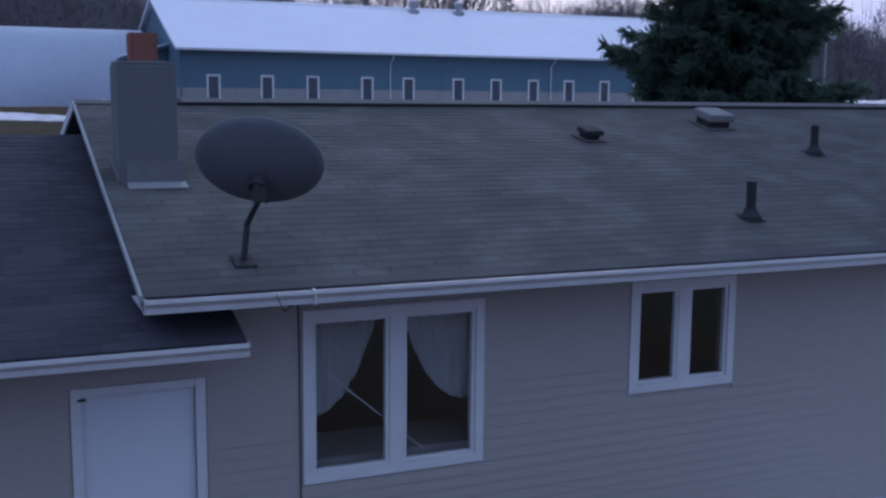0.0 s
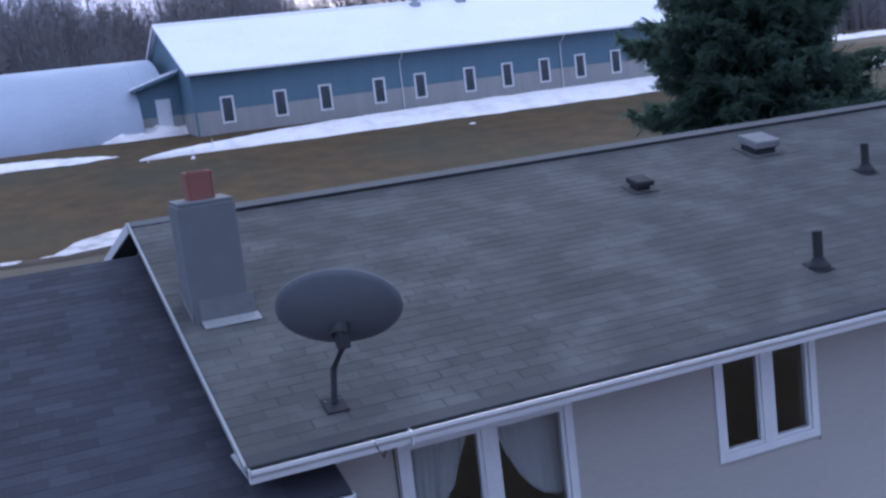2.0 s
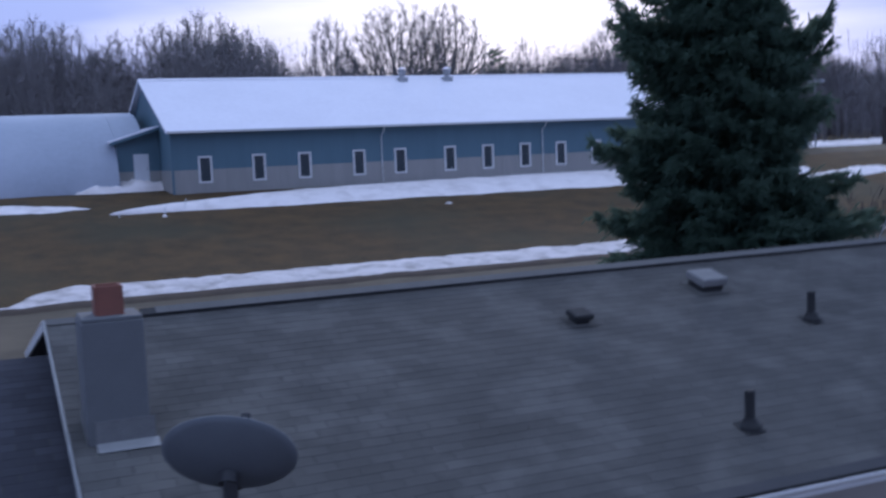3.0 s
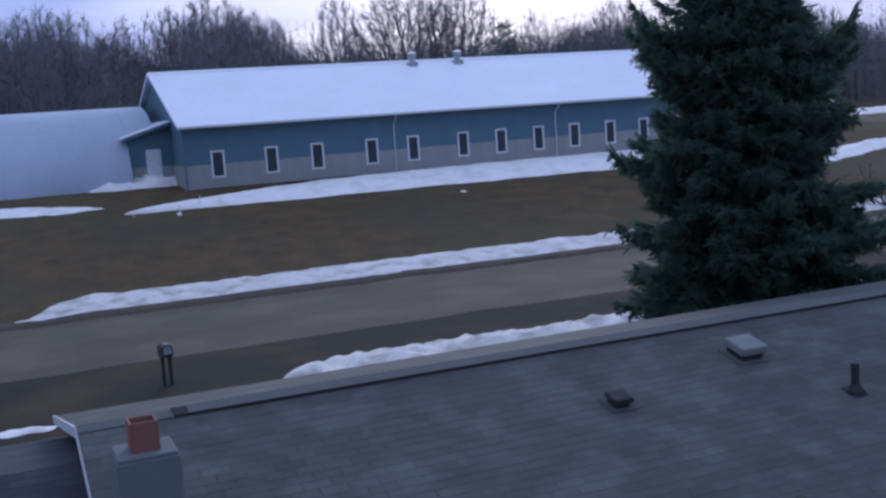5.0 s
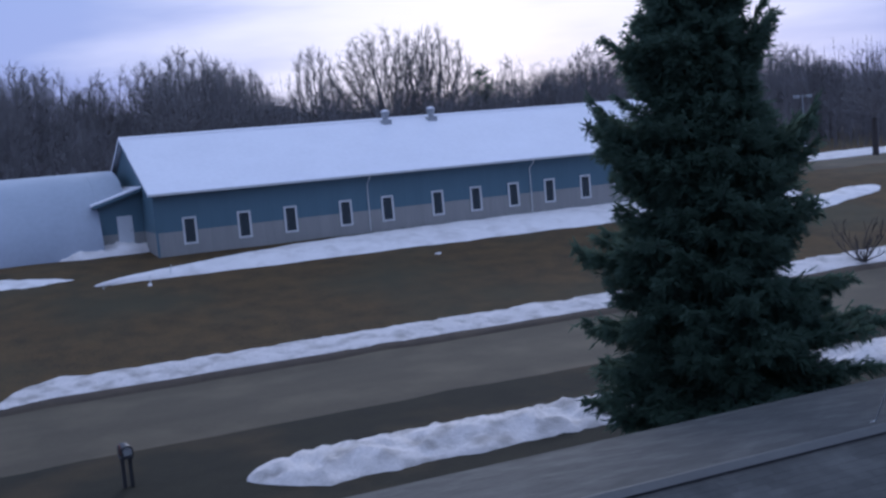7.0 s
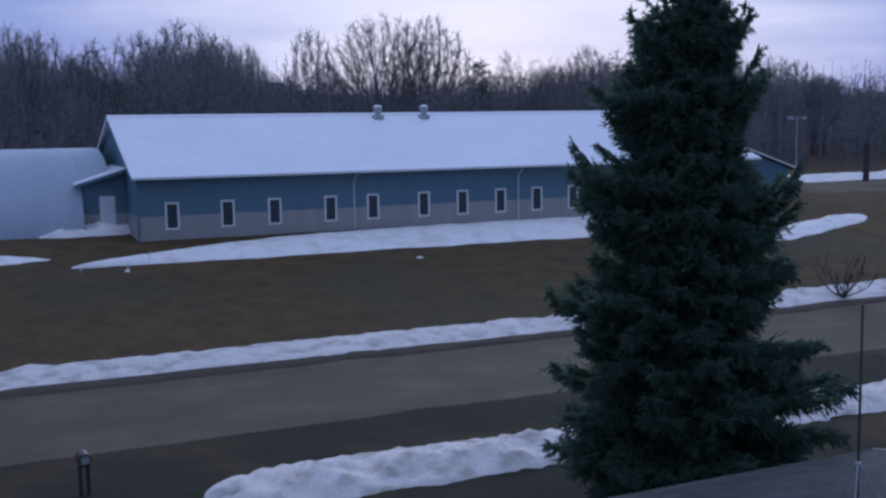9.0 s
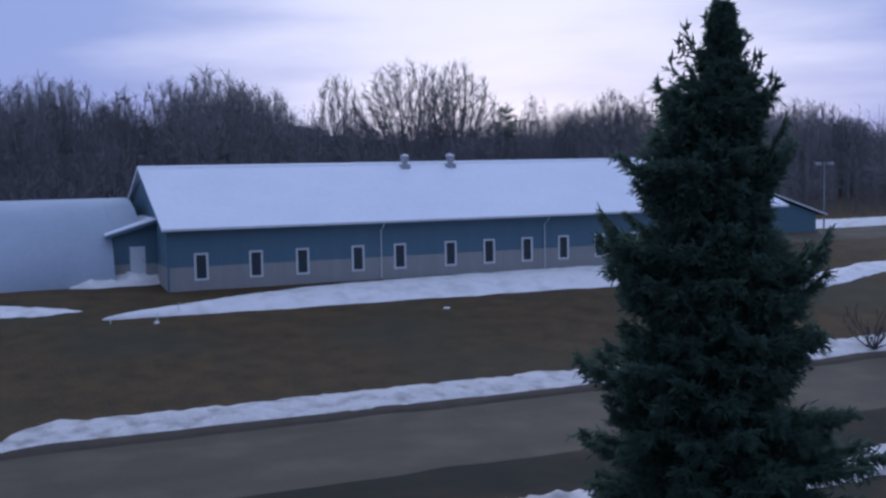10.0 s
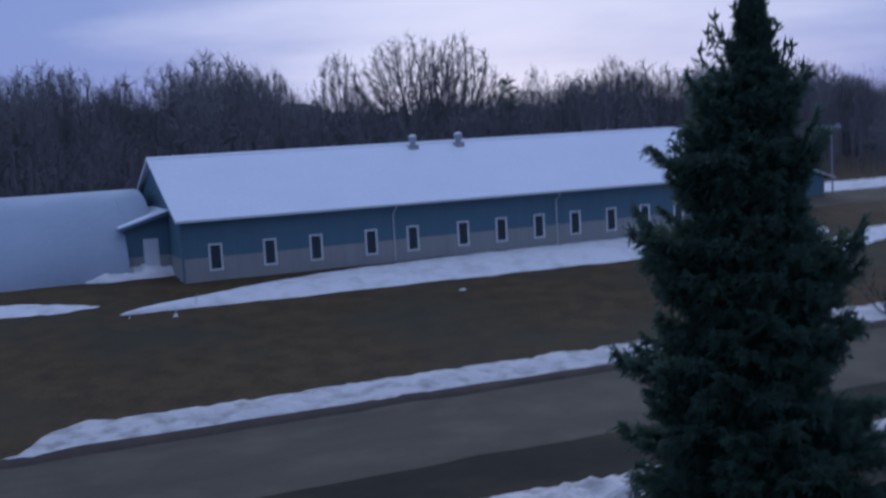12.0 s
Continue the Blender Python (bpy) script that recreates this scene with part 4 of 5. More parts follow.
def mailbox(x, y):
    g = ground_z(x, y)
    m = thing("mailbox", "large dark roadside mailbox on twin posts with a pale door", "mailbox")
    for px in (x - 0.11, x + 0.11):
        part("post", box(px - 0.055, px + 0.055, y - 0.06, y + 0.06, g - 0.2, g + 1.0, 0.008), DARKMETAL, m)
    part("platform", box(x - 0.20, x + 0.20, y - 0.28, y + 0.30, g + 1.0, g + 1.06, 0.006), DARKMETAL, m)

    def arch_shape(half, low, side):
        return [(-half, low), (half, low), (half, side)] + [(half * math.cos(q), side + half * 0.75 * math.sin(q)) for q in [math.pi * k / 10 for k in range(1, 10)]] + [(-half, side)]

    lean = pose(x + 0.02, y, g + 1.065, 0, -4, 6)
    bm = prism(arch_shape(0.175, 0.0, 0.21), "y", -0.27, 0.30)
    bmesh.ops.transform(bm, matrix=lean, verts=bm.verts)
    body = part("body", bm, DARKMETAL, m)
    bm = prism(arch_shape(0.125, 0.04, 0.195), "y", -0.285, -0.272)
    bmesh.ops.transform(bm, matrix=lean, verts=bm.verts)
    door_plate = part("door", bm, GALV, m, "pale galvanised door")
    bm = box(-0.02, 0.02, -0.31, -0.286, 0.23, 0.265, 0.004)
    bmesh.ops.transform(bm, matrix=lean, verts=bm.verts)
    part("knob", bm, DARKMETAL, door_plate)
    bm = box(-0.197, -0.177, -0.16, -0.10, 0.10, 0.42, 0.003)
    add_box(bm, -0.197, -0.177, -0.26, -0.16, 0.32, 0.42, 0.003)
    bmesh.ops.transform(bm, matrix=lean, verts=bm.verts)
    part("flag", bm, CLAY, m)


mailbox(5.03, 35.25)


def stake(x, y, h, lean=0):
    g = ground_z(x, y)
    ob = part("marker_stake", tube(bmesh.new(), [(x, y, g - 0.1), (x + lean, y, g + h)], [0.03, 0.025], 6), WHITE)
    tagged(ob, "thin pale survey stake in the dead grass", "stake", "survey stakes")


stake(12.2, 66.9, 0.75, 0.1)
stake(10.8, 65.6, 0.55)
stake(8.2, 66.0, 0.3)
snow_bank("snow_scrap", "scrap of old snow left in the dead grass", 28.4, 28.9, lambda x: 64.0, lambda x: 64.3, 0.08, step=0.05, taper=0.2, rough=0.1, seed=11)
snow_bank("snow_scrap", "scrap of old snow left in the dead grass", 10.6, 10.9, lambda x: 65.4, lambda x: 65.6, 0.12, step=0.05, taper=0.1, rough=0.03, seed=12)


# ---- trees ----
def bare_wood(seed, wide, fork, cut, buds, limbs, trunk_r, twigs):
    """Wood of a leafless tree 20 m high. Branches grow from the fork towards the nearest free buds until they fill a rounded crown, and thicken with what they carry."""
    r = np.random.RandomState(seed)
    low = 20 * fork
    points = []
    while len(points) < buds:
        p = r.uniform(-1, 1, 3)
        d = math.sqrt(float(p @ p))
        if d < 1 and r.rand() < 1.15 - 0.4 * d and p[2] > cut:
            points.append((p[0] * wide, p[1] * wide, (p[2] - cut) / (1 - cut) * (20 - low) * 0.97 + low))
    points = np.array(points)
    step = 0.62
    nodes = [np.array((0, 0, -0.3 + (low + 0.3) * k / 4)) for k in range(5)]
    parent = [-1, 0, 1, 2, 3]
    # the first limbs fan out from the fork
    for k in range(limbs):
        a, lean = 2.4 * k + r.uniform(-0.4, 0.4), math.atan2(wide * math.sqrt((k + 0.4) / limbs), (20 - low) * 0.62)
        way = np.array((math.sin(lean) * math.cos(a), math.sin(lean) * math.sin(a), math.cos(lean)))
        at = 4
        for j in range(6):
            way = way + r.uniform(-0.12, 0.12, 3)
            way = way / np.linalg.norm(way)
            nodes.append(nodes[at] + way * step)
            parent.append(at)
            at = len(nodes) - 1
    tree = np.array(nodes)
    owner = np.argmin(((points[:, None] - tree[None]) ** 2).sum(2), 1)
    best = np.sqrt(((points - tree[owner]) ** 2).sum(1))
    alive = np.ones(len(points), bool)
    shoots = {}
    for turn in range(90):
        fresh, froms = [], []
        for o in np.unique(owner[alive]):
            done = o < 4 or (o > 4 and shoots.get(o, 0) > 1)
            if not done:
                mine = points[alive & (owner == o)] - tree[o]
                pull = (mine / np.linalg.norm(mine, axis=1)[:, None]).mean(0)
                out = tree[o] - tree[3]
                out = out / np.linalg.norm(out)
                done = o > 4 and float(pull @ out) < -0.2
            if done:      # nothing grows back towards the trunk
                continue
            shoots[o] = shoots.get(o, 0) + 1
            way = pull + r.uniform(-0.22, 0.22, 3)
            if o > 4:
                back = tree[o] - tree[parent[o]]
                way = way + 0.3 * back / np.linalg.norm(back) + 0.4 * out + np.array((0, 0, 0.2))
            fresh.append(tree[o] + way / np.linalg.norm(way) * step)
            froms.append(int(o))
        if not fresh:
            break
        k = len(tree)
        fresh = np.array(fresh)
        tree = np.vstack((tree, fresh))
        parent += froms
        dist = np.sqrt(((points[:, None] - fresh[None]) ** 2).sum(2))
        near = np.argmin(dist, 1)
        closer = dist[np.arange(len(points)), near]
        gain = closer < best
        owner[gain] = k + near[gain]
        best = np.minimum(best, closer)
        alive &= best > 0.6
    # thickness from the tips down to the trunk
    load = np.zeros(len(tree))
    kids = np.zeros(len(tree), int)
    for i in range(len(tree) - 1, 0, -1):
        load[i] = max(load[i], 1.0)
        load[parent[i]] += load[i]
        kids[parent[i]] += 1
    rad = np.maximum(trunk_r * (load / load[4]) ** 0.54, 0.026)
    rad[:4] = trunk_r * np.array((1.25, 1.1, 1.03, 1.0))
    rad = [float(v) for v in rad]
    spots = [Vector([float(c) for c in p]) for p in tree]
    V, F = [], []

    def seg(p, q, r0, r1, n):
        d = (q - p).normalized()
        u = d.orthogonal().normalized()
        v = d.cross(u)
        k = len(V)
        for c, w in ((p, r0), (q, r1)):
            for t in range(n):
                V.append(c + w * (math.cos(2 * math.pi * t / n) * u + math.sin(2 * math.pi * t / n) * v))
        for t in range(n if n > 2 else 1):
            F.append((k + t, k + (t + 1) % n, k + n + (t + 1) % n, k + n + t))

    for i in range(1, len(tree)):
        a = parent[i]
        n = 8 if i < 5 else 6 if rad[i] > 0.14 else 3 if rad[i] > 0.045 else 2
        seg(spots[a], spots[i], min(rad[a], rad[i] * 1.25), rad[i], n)
    for i in range(5, len(tree)):
        if rad[i] < 0.10:
            d = (spots[i] - spots[parent[i]]).normalized()
            for k in range(twigs if kids[i] else twigs + 3):
                o = spots[i].lerp(spots[parent[i]], float(r.rand()))
                way = (d * 0.9 + Vector([float(c) for c in r.uniform(-1, 1, 3)]) + Vector((0, 0, 0.3))).normalized()
                tip = o + way * float(r.uniform(0.6, 1.5))
                seg(o, tip, 0.022, 0.012, 2)
                fork_at = o.lerp(tip, 0.45)
                side = Vector([float(c) for c in r.uniform(-1, 1, 3)]).cross(way)
                seg(fork_at, fork_at + (way + side).normalized() * float(r.uniform(0.4, 0.8)), 0.016, 0.009, 2)
    return [Vector((v.x / wide, v.y / wide, v.z)) for v in V], F


TREE_KINDS = []
for seed, wide, fork, cut, buds, limbs, trunk_r, twigs in ((3, 9.5, 0.24, -0.35, 2400, 10, 1.05, 3), (8, 8.0, 0.25, -0.3, 1750, 9, 0.98, 2), (15, 5.2, 0.34, -0.2, 900, 7, 0.52, 3), (21, 4.4, 0.36, -0.35, 700, 5, 0.40, 3), (34, 3.8, 0.38, -0.45, 600, 5, 0.36, 3)):
    V, F = bare_wood(seed, wide, fork, cut, buds, limbs, trunk_r, twigs)
    tree = thing("bare_tree", "leafless grey-brown hardwood tree at the wood's edge", "tree", "bare trees of the wood")
    for nm, mat, fs in (("trunk", BARK, F[:32]), ("crown", TWIG, F[32:])):
        used = sorted({i for f in fs for i in f})
        idx = {o: k for k, o in enumerate(used)}
        finish(nm, [V[i] for i in used], [tuple(idx[i] for i in f) for f in fs], mat, tree)
    TREE_KINDS.append(tree)


def plant(kind, x, y, top, radius, turn):
    """A tree with its foot at (x, y), whose crown reaches the height top and spreads by radius."""
    g = ground_z(x, y) - 0.2
    ob = copy_thing(TREE_KINDS[kind], Matrix.Translation((x, y, g)) @ Matrix.Rotation(turn, 4, "Z"))
    ob.scale = (radius, radius, (top - g) / 20.0)
    return ob


# height of the wood's skyline along x, at the edge trees
WOOD_X = (-60, -20, 6.5, 10, 15.3, 18, 21, 25.7, 29.7, 34, 37, 43, 46, 49, 51, 55, 61, 66, 69, 72, 75.5, 78, 80, 82.3, 86, 92, 98, 103, 129, 136, 143, 149, 220)
WOOD_TOP = (21.4, 22.4, 23.8, 23.6, 22.0, 22.4, 21.8, 24.0, 24.8, 24.2, 23, 22.4, 23.0, 23.0, 24.2, 25.7, 25.7, 25.7, 24.8, 22.7, 20.4, 22.2, 22.4, 20.7, 21.2, 23, 22.7, 21.8, 22.2, 21.3, 19, 18, 17.7)
WOOD_Y = 146

rnd = random.Random(5)


def wood_top(x, y):
    """Height of the wood's skyline over a place in it."""
    k = y / WOOD_Y
    return 10.5 + (float(np.interp(1.4 + (x - 1.4) / k, WOOD_X, WOOD_TOP)) - 10.5) * k


def behind_oaks(x, y):
    """How much lower the wood stands behind the great oaks."""
    return float(np.interp(1.4 + (x - 1.4) * WOOD_Y / y, (38, 43, 50, 53, 69, 72, 78, 80), (0.2, 1.4, 2.8, 7.5, 7.5, 3.0, 2.2, 0.6)))


# the great oaks behind the hall, and the rounded crowns along the wood's edge: kind, x, y, top, radius
for kind, x, y, top, radius in ((0, 58.2, 146, 26.5, 9.6), (1, 66.2, 147, 26.7, 7.2), (2, 47.4, 145, 24.3, 4.2),
                                (2, 30.4, 146, 25.2, 6.0), (2, 24.6, 148, 23.8, 4.8), (2, 35.0, 147, 23.6, 4.2), (3, 39.6, 150, 22.2, 3.4), (2, 8.0, 146, 24.0, 5.0), (2, 13.0, 148, 23.6, 4.0), (2, 18.4, 147, 22.6, 4.2), (2, 2.4, 149, 23.6, 5.2),
                                (2, 79.3, 147, 22.0, 3.2), (3, 84.5, 148, 21.0, 2.8), (2, 92.2, 146, 22.8, 4.6), (2, 97.8, 147, 22.6, 4.4), (2, 103, 148, 21.8, 3.8), (3, 88.0, 148, 21.6, 2.8), (2, 110, 147, 22.0, 4.6), (2, 119, 147, 22.0, 5.2), (2, 130, 146, 22.0, 5.6), (2, 136.0, 147, 21.2, 4.4), (2, 142, 148, 19.2, 4.0), (3, 147.5, 148, 18.0, 3.6)):
    plant(kind, x, y, top, radius, rnd.uniform(0, 6.28))
for i in range(84):
    x = -40 + i * 2.7 + rnd.uniform(-1.2, 1.2)
    y = rnd.uniform(128, 182)
    plant(2 + rnd.randrange(3), x, y, wood_top(x, y) - 0.4 - 1.8 * rnd.random() - behind_oaks(x, y), rnd.uniform(3.4, 5.2), rnd.uniform(0, 6.28))
# a tree that stands alone by the far driveway
plant(3, 88.4, 85.2, 15.5, 3.2, 1.0)
for i, src in enumerate(TREE_KINDS):
    src.location, src.scale = (-62 - 8 * i, 150 + 4 * i, ground_z(0, 150) - 0.2), (4.5, 4.5, 0.9)


def thicket():
    """Saplings and brush of the wood's edge, too many to count."""
    r = random.Random(11)
    V, F = [], []

    def stick(p, q, a, b):
        d = (q - p).normalized()
        u = d.orthogonal().normalized()
        v = d.cross(u)
        k = len(V)
        for c, w in ((p, a), (q, b)):
            for s in range(3):
                V.append(c + w * (math.cos(2.094 * s) * u + math.sin(2.094 * s) * v))
        for s in range(3):
            F.append((k + s, k + (s + 1) % 3, k + 3 + (s + 1) % 3, k + 3 + s))

    def twig(p, q, w):
        k = len(V)
        side = Vector((w, r.uniform(-0.5, 0.5) * w, 0))
        V.extend((p - side, p + side, q))
        F.append((k, k + 1, k + 2))

    for i in range(6200):
        x = r.uniform(-60, 215)
        y = r.uniform(98 if x > 72 else 108, 165)
        g = ground_z(x, y)
        h = r.uniform(5.0, 13.5) + 2.0 * noise.noise(Vector((x * 0.05, y * 0.02, 7)))
        p = Vector((x, y, g - 0.2))
        q = p + Vector((r.uniform(-0.9, 0.9), r.uniform(-0.9, 0.9), h))
        stick(p, q, 0.034, 0.012)
        for b in range(22):
            t = r.uniform(0.12, 1.0) ** 0.8
            o = p.lerp(q, t)
            e = o + Vector((r.uniform(-1, 1), r.uniform(-1, 1), r.uniform(-0.2, 0.8))) * (0.9 + 1.7 * (1 - t))
            twig(o, e, 0.028)
    return tagged(finish("brush", V, F, BRUSH), "dense leafless brush and saplings of the wood", "brush", kind="stuff")


thicket()


def wood_crowns():
    """The bare crowns that close the wood behind the edge trees: trunks with fans of rising branches and twigs."""
    r = random.Random(23)
    V, F = [], []

    def blade(p, q, w):
        k = len(V)
        s = Vector((w, r.uniform(-0.3, 0.3) * w, 0)) * (1.0 if w > 0.07 else 0.7)
        V.extend((p - s, p + s, q + s * 0.45, q - s * 0.45))
        F.append((k, k + 1, k + 2, k + 3))

    for i in range(430):
        y = r.uniform(132, 205)
        x = 1.5 + (r.uniform(-75, 230) - 1.5) * y / 180
        g = ground_z(x, y)
        top = wood_top(x, y) - behind_oaks(x, y) - 0.8
        h = (top - g) * (1 - 0.30 * r.random() ** 1.3)
        fork = g + h * r.uniform(0.25, 0.45)
        base = Vector((x, y, fork))
        blade(Vector((x, y, g - 0.3)), base, 0.13)
        wide = h * r.uniform(0.18, 0.28)
        for b in range(13):
            a, t = r.uniform(0, 6.283), math.sqrt(r.random())
            tip = Vector((x + wide * t * math.cos(a), y + wide * t * math.sin(a), fork + (g + h - fork) * (1 - 0.45 * t * t) * r.uniform(0.75, 1.0)))
            mid = base.lerp(tip, 0.5) + Vector((r.uniform(-0.5, 0.5), 0, -0.08 * h * t))
            blade(base, mid, 0.08)
            blade(mid, tip, 0.06)
            for c in range(9):
                o = base.lerp(mid, r.uniform(0.4, 1)) if c < 2 else mid.lerp(tip, r.uniform(0, 0.95))
                e = o + Vector((r.uniform(-1.3, 1.3), r.uniform(-1, 1), r.uniform(0.1, 1.3))) * r.uniform(0.8, 1.9)
                blade(o, e, 0.035)
                for f in range(2):
                    oo = o.lerp(e, r.uniform(0.3, 0.9))
                    blade(oo, oo + Vector((r.uniform(-1, 1), 0, r.uniform(0.3, 1.3))) * 0.8, 0.025)
    return tagged(finish("wood_crowns", V, F, TWIG), "grey-brown leafless crowns of the wood behind", "woods", kind="stuff")


wood_crowns()


def far_woods():
    """The closed mass of the wood far behind, with an uneven top."""
    V, F = [], []
    n = 1600
    for i in range(n + 1):
        x = -420 + 1300 * i / n
        top = 15.8 + 3.2 / (1 + math.exp((x - 70) / 6)) + 1.6 * noise.noise(Vector((x * 0.03, 0, 1))) + 1.6 * noise.noise(Vector((x * 0.13, 0, 2))) + 1.2 * noise.noise(Vector((x * 0.5, 0, 3))) + 1.6 * noise.noise(Vector((x * 1.7, 0, 5)))
        y = 222 + 6 * noise.noise(Vector((x * 0.02, 5, 0)))
        for j in range(7):
            v = j / 6
            V.append((x, y + 6 * v * v + 1.5 * noise.noise(Vector((x * 0.4, v * 6, 9))), 3 + (top - 1) * v))
        V.append((x, y + 40, 3))
    for i in range(n):
        for j in range(7):
            a = i * 8 + j
            F.append((a, a + 8, a + 9, a + 1))
    return tagged(finish("backdrop", V, F, WOODS), "dark mass of leafless woods in the distance", "woods", kind="structure")


far_woods()


def conifer(name, label, x, y, height, profile, whorl_gap, per_whorl, seed, density, trunk_r, twig_len=0.55):
    """A spruce: a tapered trunk, whorls of limbs that droop and lift at the tip, and sprays of needled twigs along each."""
    r = random.Random(seed)
    g = ground_z(x, y)
    tree = thing(name, label, "tree", at=(0, 0, 0))
    bm = tube(bmesh.new(), [(x, y, g - 0.3), (x, y, g + height * 0.4), (x, y, g + height)], [trunk_r, trunk_r * 0.6, 0.015], 9)
    part("trunk", bm, BARK, tree)
    LV, LF, NV, NF = [], [], [], []

    def stick(p, q, a, b):
        d = (q - p).normalized()
        u = d.orthogonal().normalized()
        v = d.cross(u)
        k = len(LV)
        for c, w in ((p, a), (q, b)):
            for s in range(3):
                LV.append(c + w * (math.cos(2.094 * s) * u + math.sin(2.094 * s) * v))
        for s in range(3):
            LF.append((k + s, k + (s + 1) % 3, k + 3 + (s + 1) % 3, k + 3 + s))

    def spray(p, d, length, width, blades=2):
        """A needled twig: two long leaf-shaped blades crossing each other, with a pointed end."""
        u = d.orthogonal().normalized()
        u = Matrix.Rotation(r.uniform(0, 3.14), 3, d) @ u
        v = d.cross(u)
        q1, q2, q3 = p, p + d * (length * 0.55), p + d * length
        for w in (u, v)[:blades]:
            k = len(NV)
            NV.extend((q1 - w * width * 0.5, q1 + w * width * 0.5, q2 + w * width, q3, q2 - w * width))
            NF.append((k, k + 1, k + 2, k + 3, k + 4))

    z = 0.25
    zs, rs = [p[0] for p in profile], [p[1] for p in profile]
    while z < height - 0.12:
        R = float(np.interp(z, zs, rs))
        n = max(4, int(per_whorl * (0.6 + 0.4 * min(1, R / 2))))
        a0 = r.uniform(0, 6.28)
        for k in range(n):
            a = a0 + 6.283 * k / n + r.uniform(-0.3, 0.3)
            # irregular outline: long and short limbs, lobed round the tree
            lobe = 1 + 0.32 * noise.noise(Vector((math.cos(a) * 1.5, math.sin(a) * 1.5, z * 0.75 + seed)))
            L = R * lobe * r.uniform(0.84, 0.98)
            out = Vector((math.cos(a), math.sin(a), 0))
            rise = float(np.interp(z / height, [0, 0.45, 0.8, 1.0], [-0.25, -0.08, 0.3, 0.9])) + r.uniform(-0.12, 0.12)
            steps = max(3, int(L / 0.28))
            p = Vector((x, y, g + z + r.uniform(-1.0, 1.0) * whorl_gap))
            prev = p
            for s in range(1, steps + 1):
                t = s / steps
                bend = rise * t * L * 0.75 + 0.26 * L * t ** 3 * 0.55
                q = p + out * (L * t) + Vector((0, 0, bend)) + Vector((r.uniform(-0.04, 0.04), r.uniform(-0.04, 0.04), r.uniform(-0.03, 0.03)))
                stick(prev, q, 0.035 * (1 - t) + 0.008, 0.035 * (1 - t) + 0.006)
                d = (q - prev).normalized()
                if t > 0.12 or L < 0.8:
                    side = d.cross(Vector((0, 0, 1))).normalized()
                    for b in range(density):
                        for sg in (-1, 1):
                            o = prev.lerp(q, r.random())
                            ln = (twig_len * (1.10 - 0.40 * t) * min(1.0, 0.35 + L / 2.2)) * r.uniform(0.6, 1.2)
                            td = (d * r.uniform(0.5, 0.9) + side * sg * r.uniform(0.35, 1.0) + Vector((0, 0, r.uniform(-0.8, 0.4)))).normalized()
                            spray(o, td, ln * 0.85, 0.034 + 0.014 * r.random())
                            # side shoots on the twig
                            for c in range(3):
                                oo = o + td * ln * r.uniform(0.25, 0.8)
                                cd = (td + side * r.uniform(-0.9, 0.9) + d * r.uniform(-0.2, 0.6) + Vector((0, 0, r.uniform(-0.8, 0.5)))).normalized()
                                spray(oo, cd, ln * r.uniform(0.35, 0.6), 0.026, 1)
                prev = q
            spray(prev, (out + Vector((0, 0, 0.7 + rise))).normalized(), 0.22, 0.03)
            if z > height * 0.45 and r.random() < 0.5:
                # upright end shoots
                for c in range(3):
                    spray(prev + Vector((0, 0, 0.12 * c)), Vector((r.uniform(-0.25, 0.25), r.uniform(-0.25, 0.25), 1)).normalized(), 0.3, 0.035)
        z += whorl_gap * r.uniform(0.75, 1.25) * (0.55 + 0.45 * (1 - z / height))
    # leader and its candles
    for c in range(10):
        spray(Vector((x, y, g + height - 0.5 + 0.05 * c)), Vector((r.uniform(-0.6, 0.6), r.uniform(-0.6, 0.6), 1)).normalized(), 0.35, 0.03)
    finish("limb_wood", LV, LF, BARK, tree)
    finish("crown", NV, NF, NEEDLE, tree)
    return tree


# outline of the great spruce on its two sides: height of the limb tips and their reach from the trunk
SPRUCE_WEST = [(0.3, 2.7), (1.2, 3.0), (2.1, 3.85), (2.7, 3.8), (3.1, 3.45), (4.3, 3.65), (4.9, 3.15), (6.4, 3.7), (7.4, 2.85), (8.1, 2.7), (9.1, 3.3), (10.3, 3.1), (10.5, 2.2), (10.9, 2.15), (11.8, 2.5), (12.4, 2.0), (13.3, 1.7), (13.8, 1.15), (14.2, 0.72), (14.8, 0.5), (15.4, 0.36), (15.9, 0.1)]
SPRUCE_EAST = [(0.3, 2.6), (1.2, 2.9), (2.7, 3.0), (3.15, 3.7), (3.6, 2.4), (4.15, 3.95), (4.65, 2.6), (5.3, 3.1), (6.1, 1.7), (7.1, 2.75), (8.1, 2.0), (8.8, 1.95), (9.3, 1.85), (9.7, 1.55), (10.3, 1.25), (10.7, 1.25), (11.4, 1.35), (12.0, 1.1), (12.6, 0.95), (13.3, 1.15), (13.8, 0.9), (14.2, 0.6), (14.8, 0.46), (15.4, 0.32), (15.9, 0.1)]


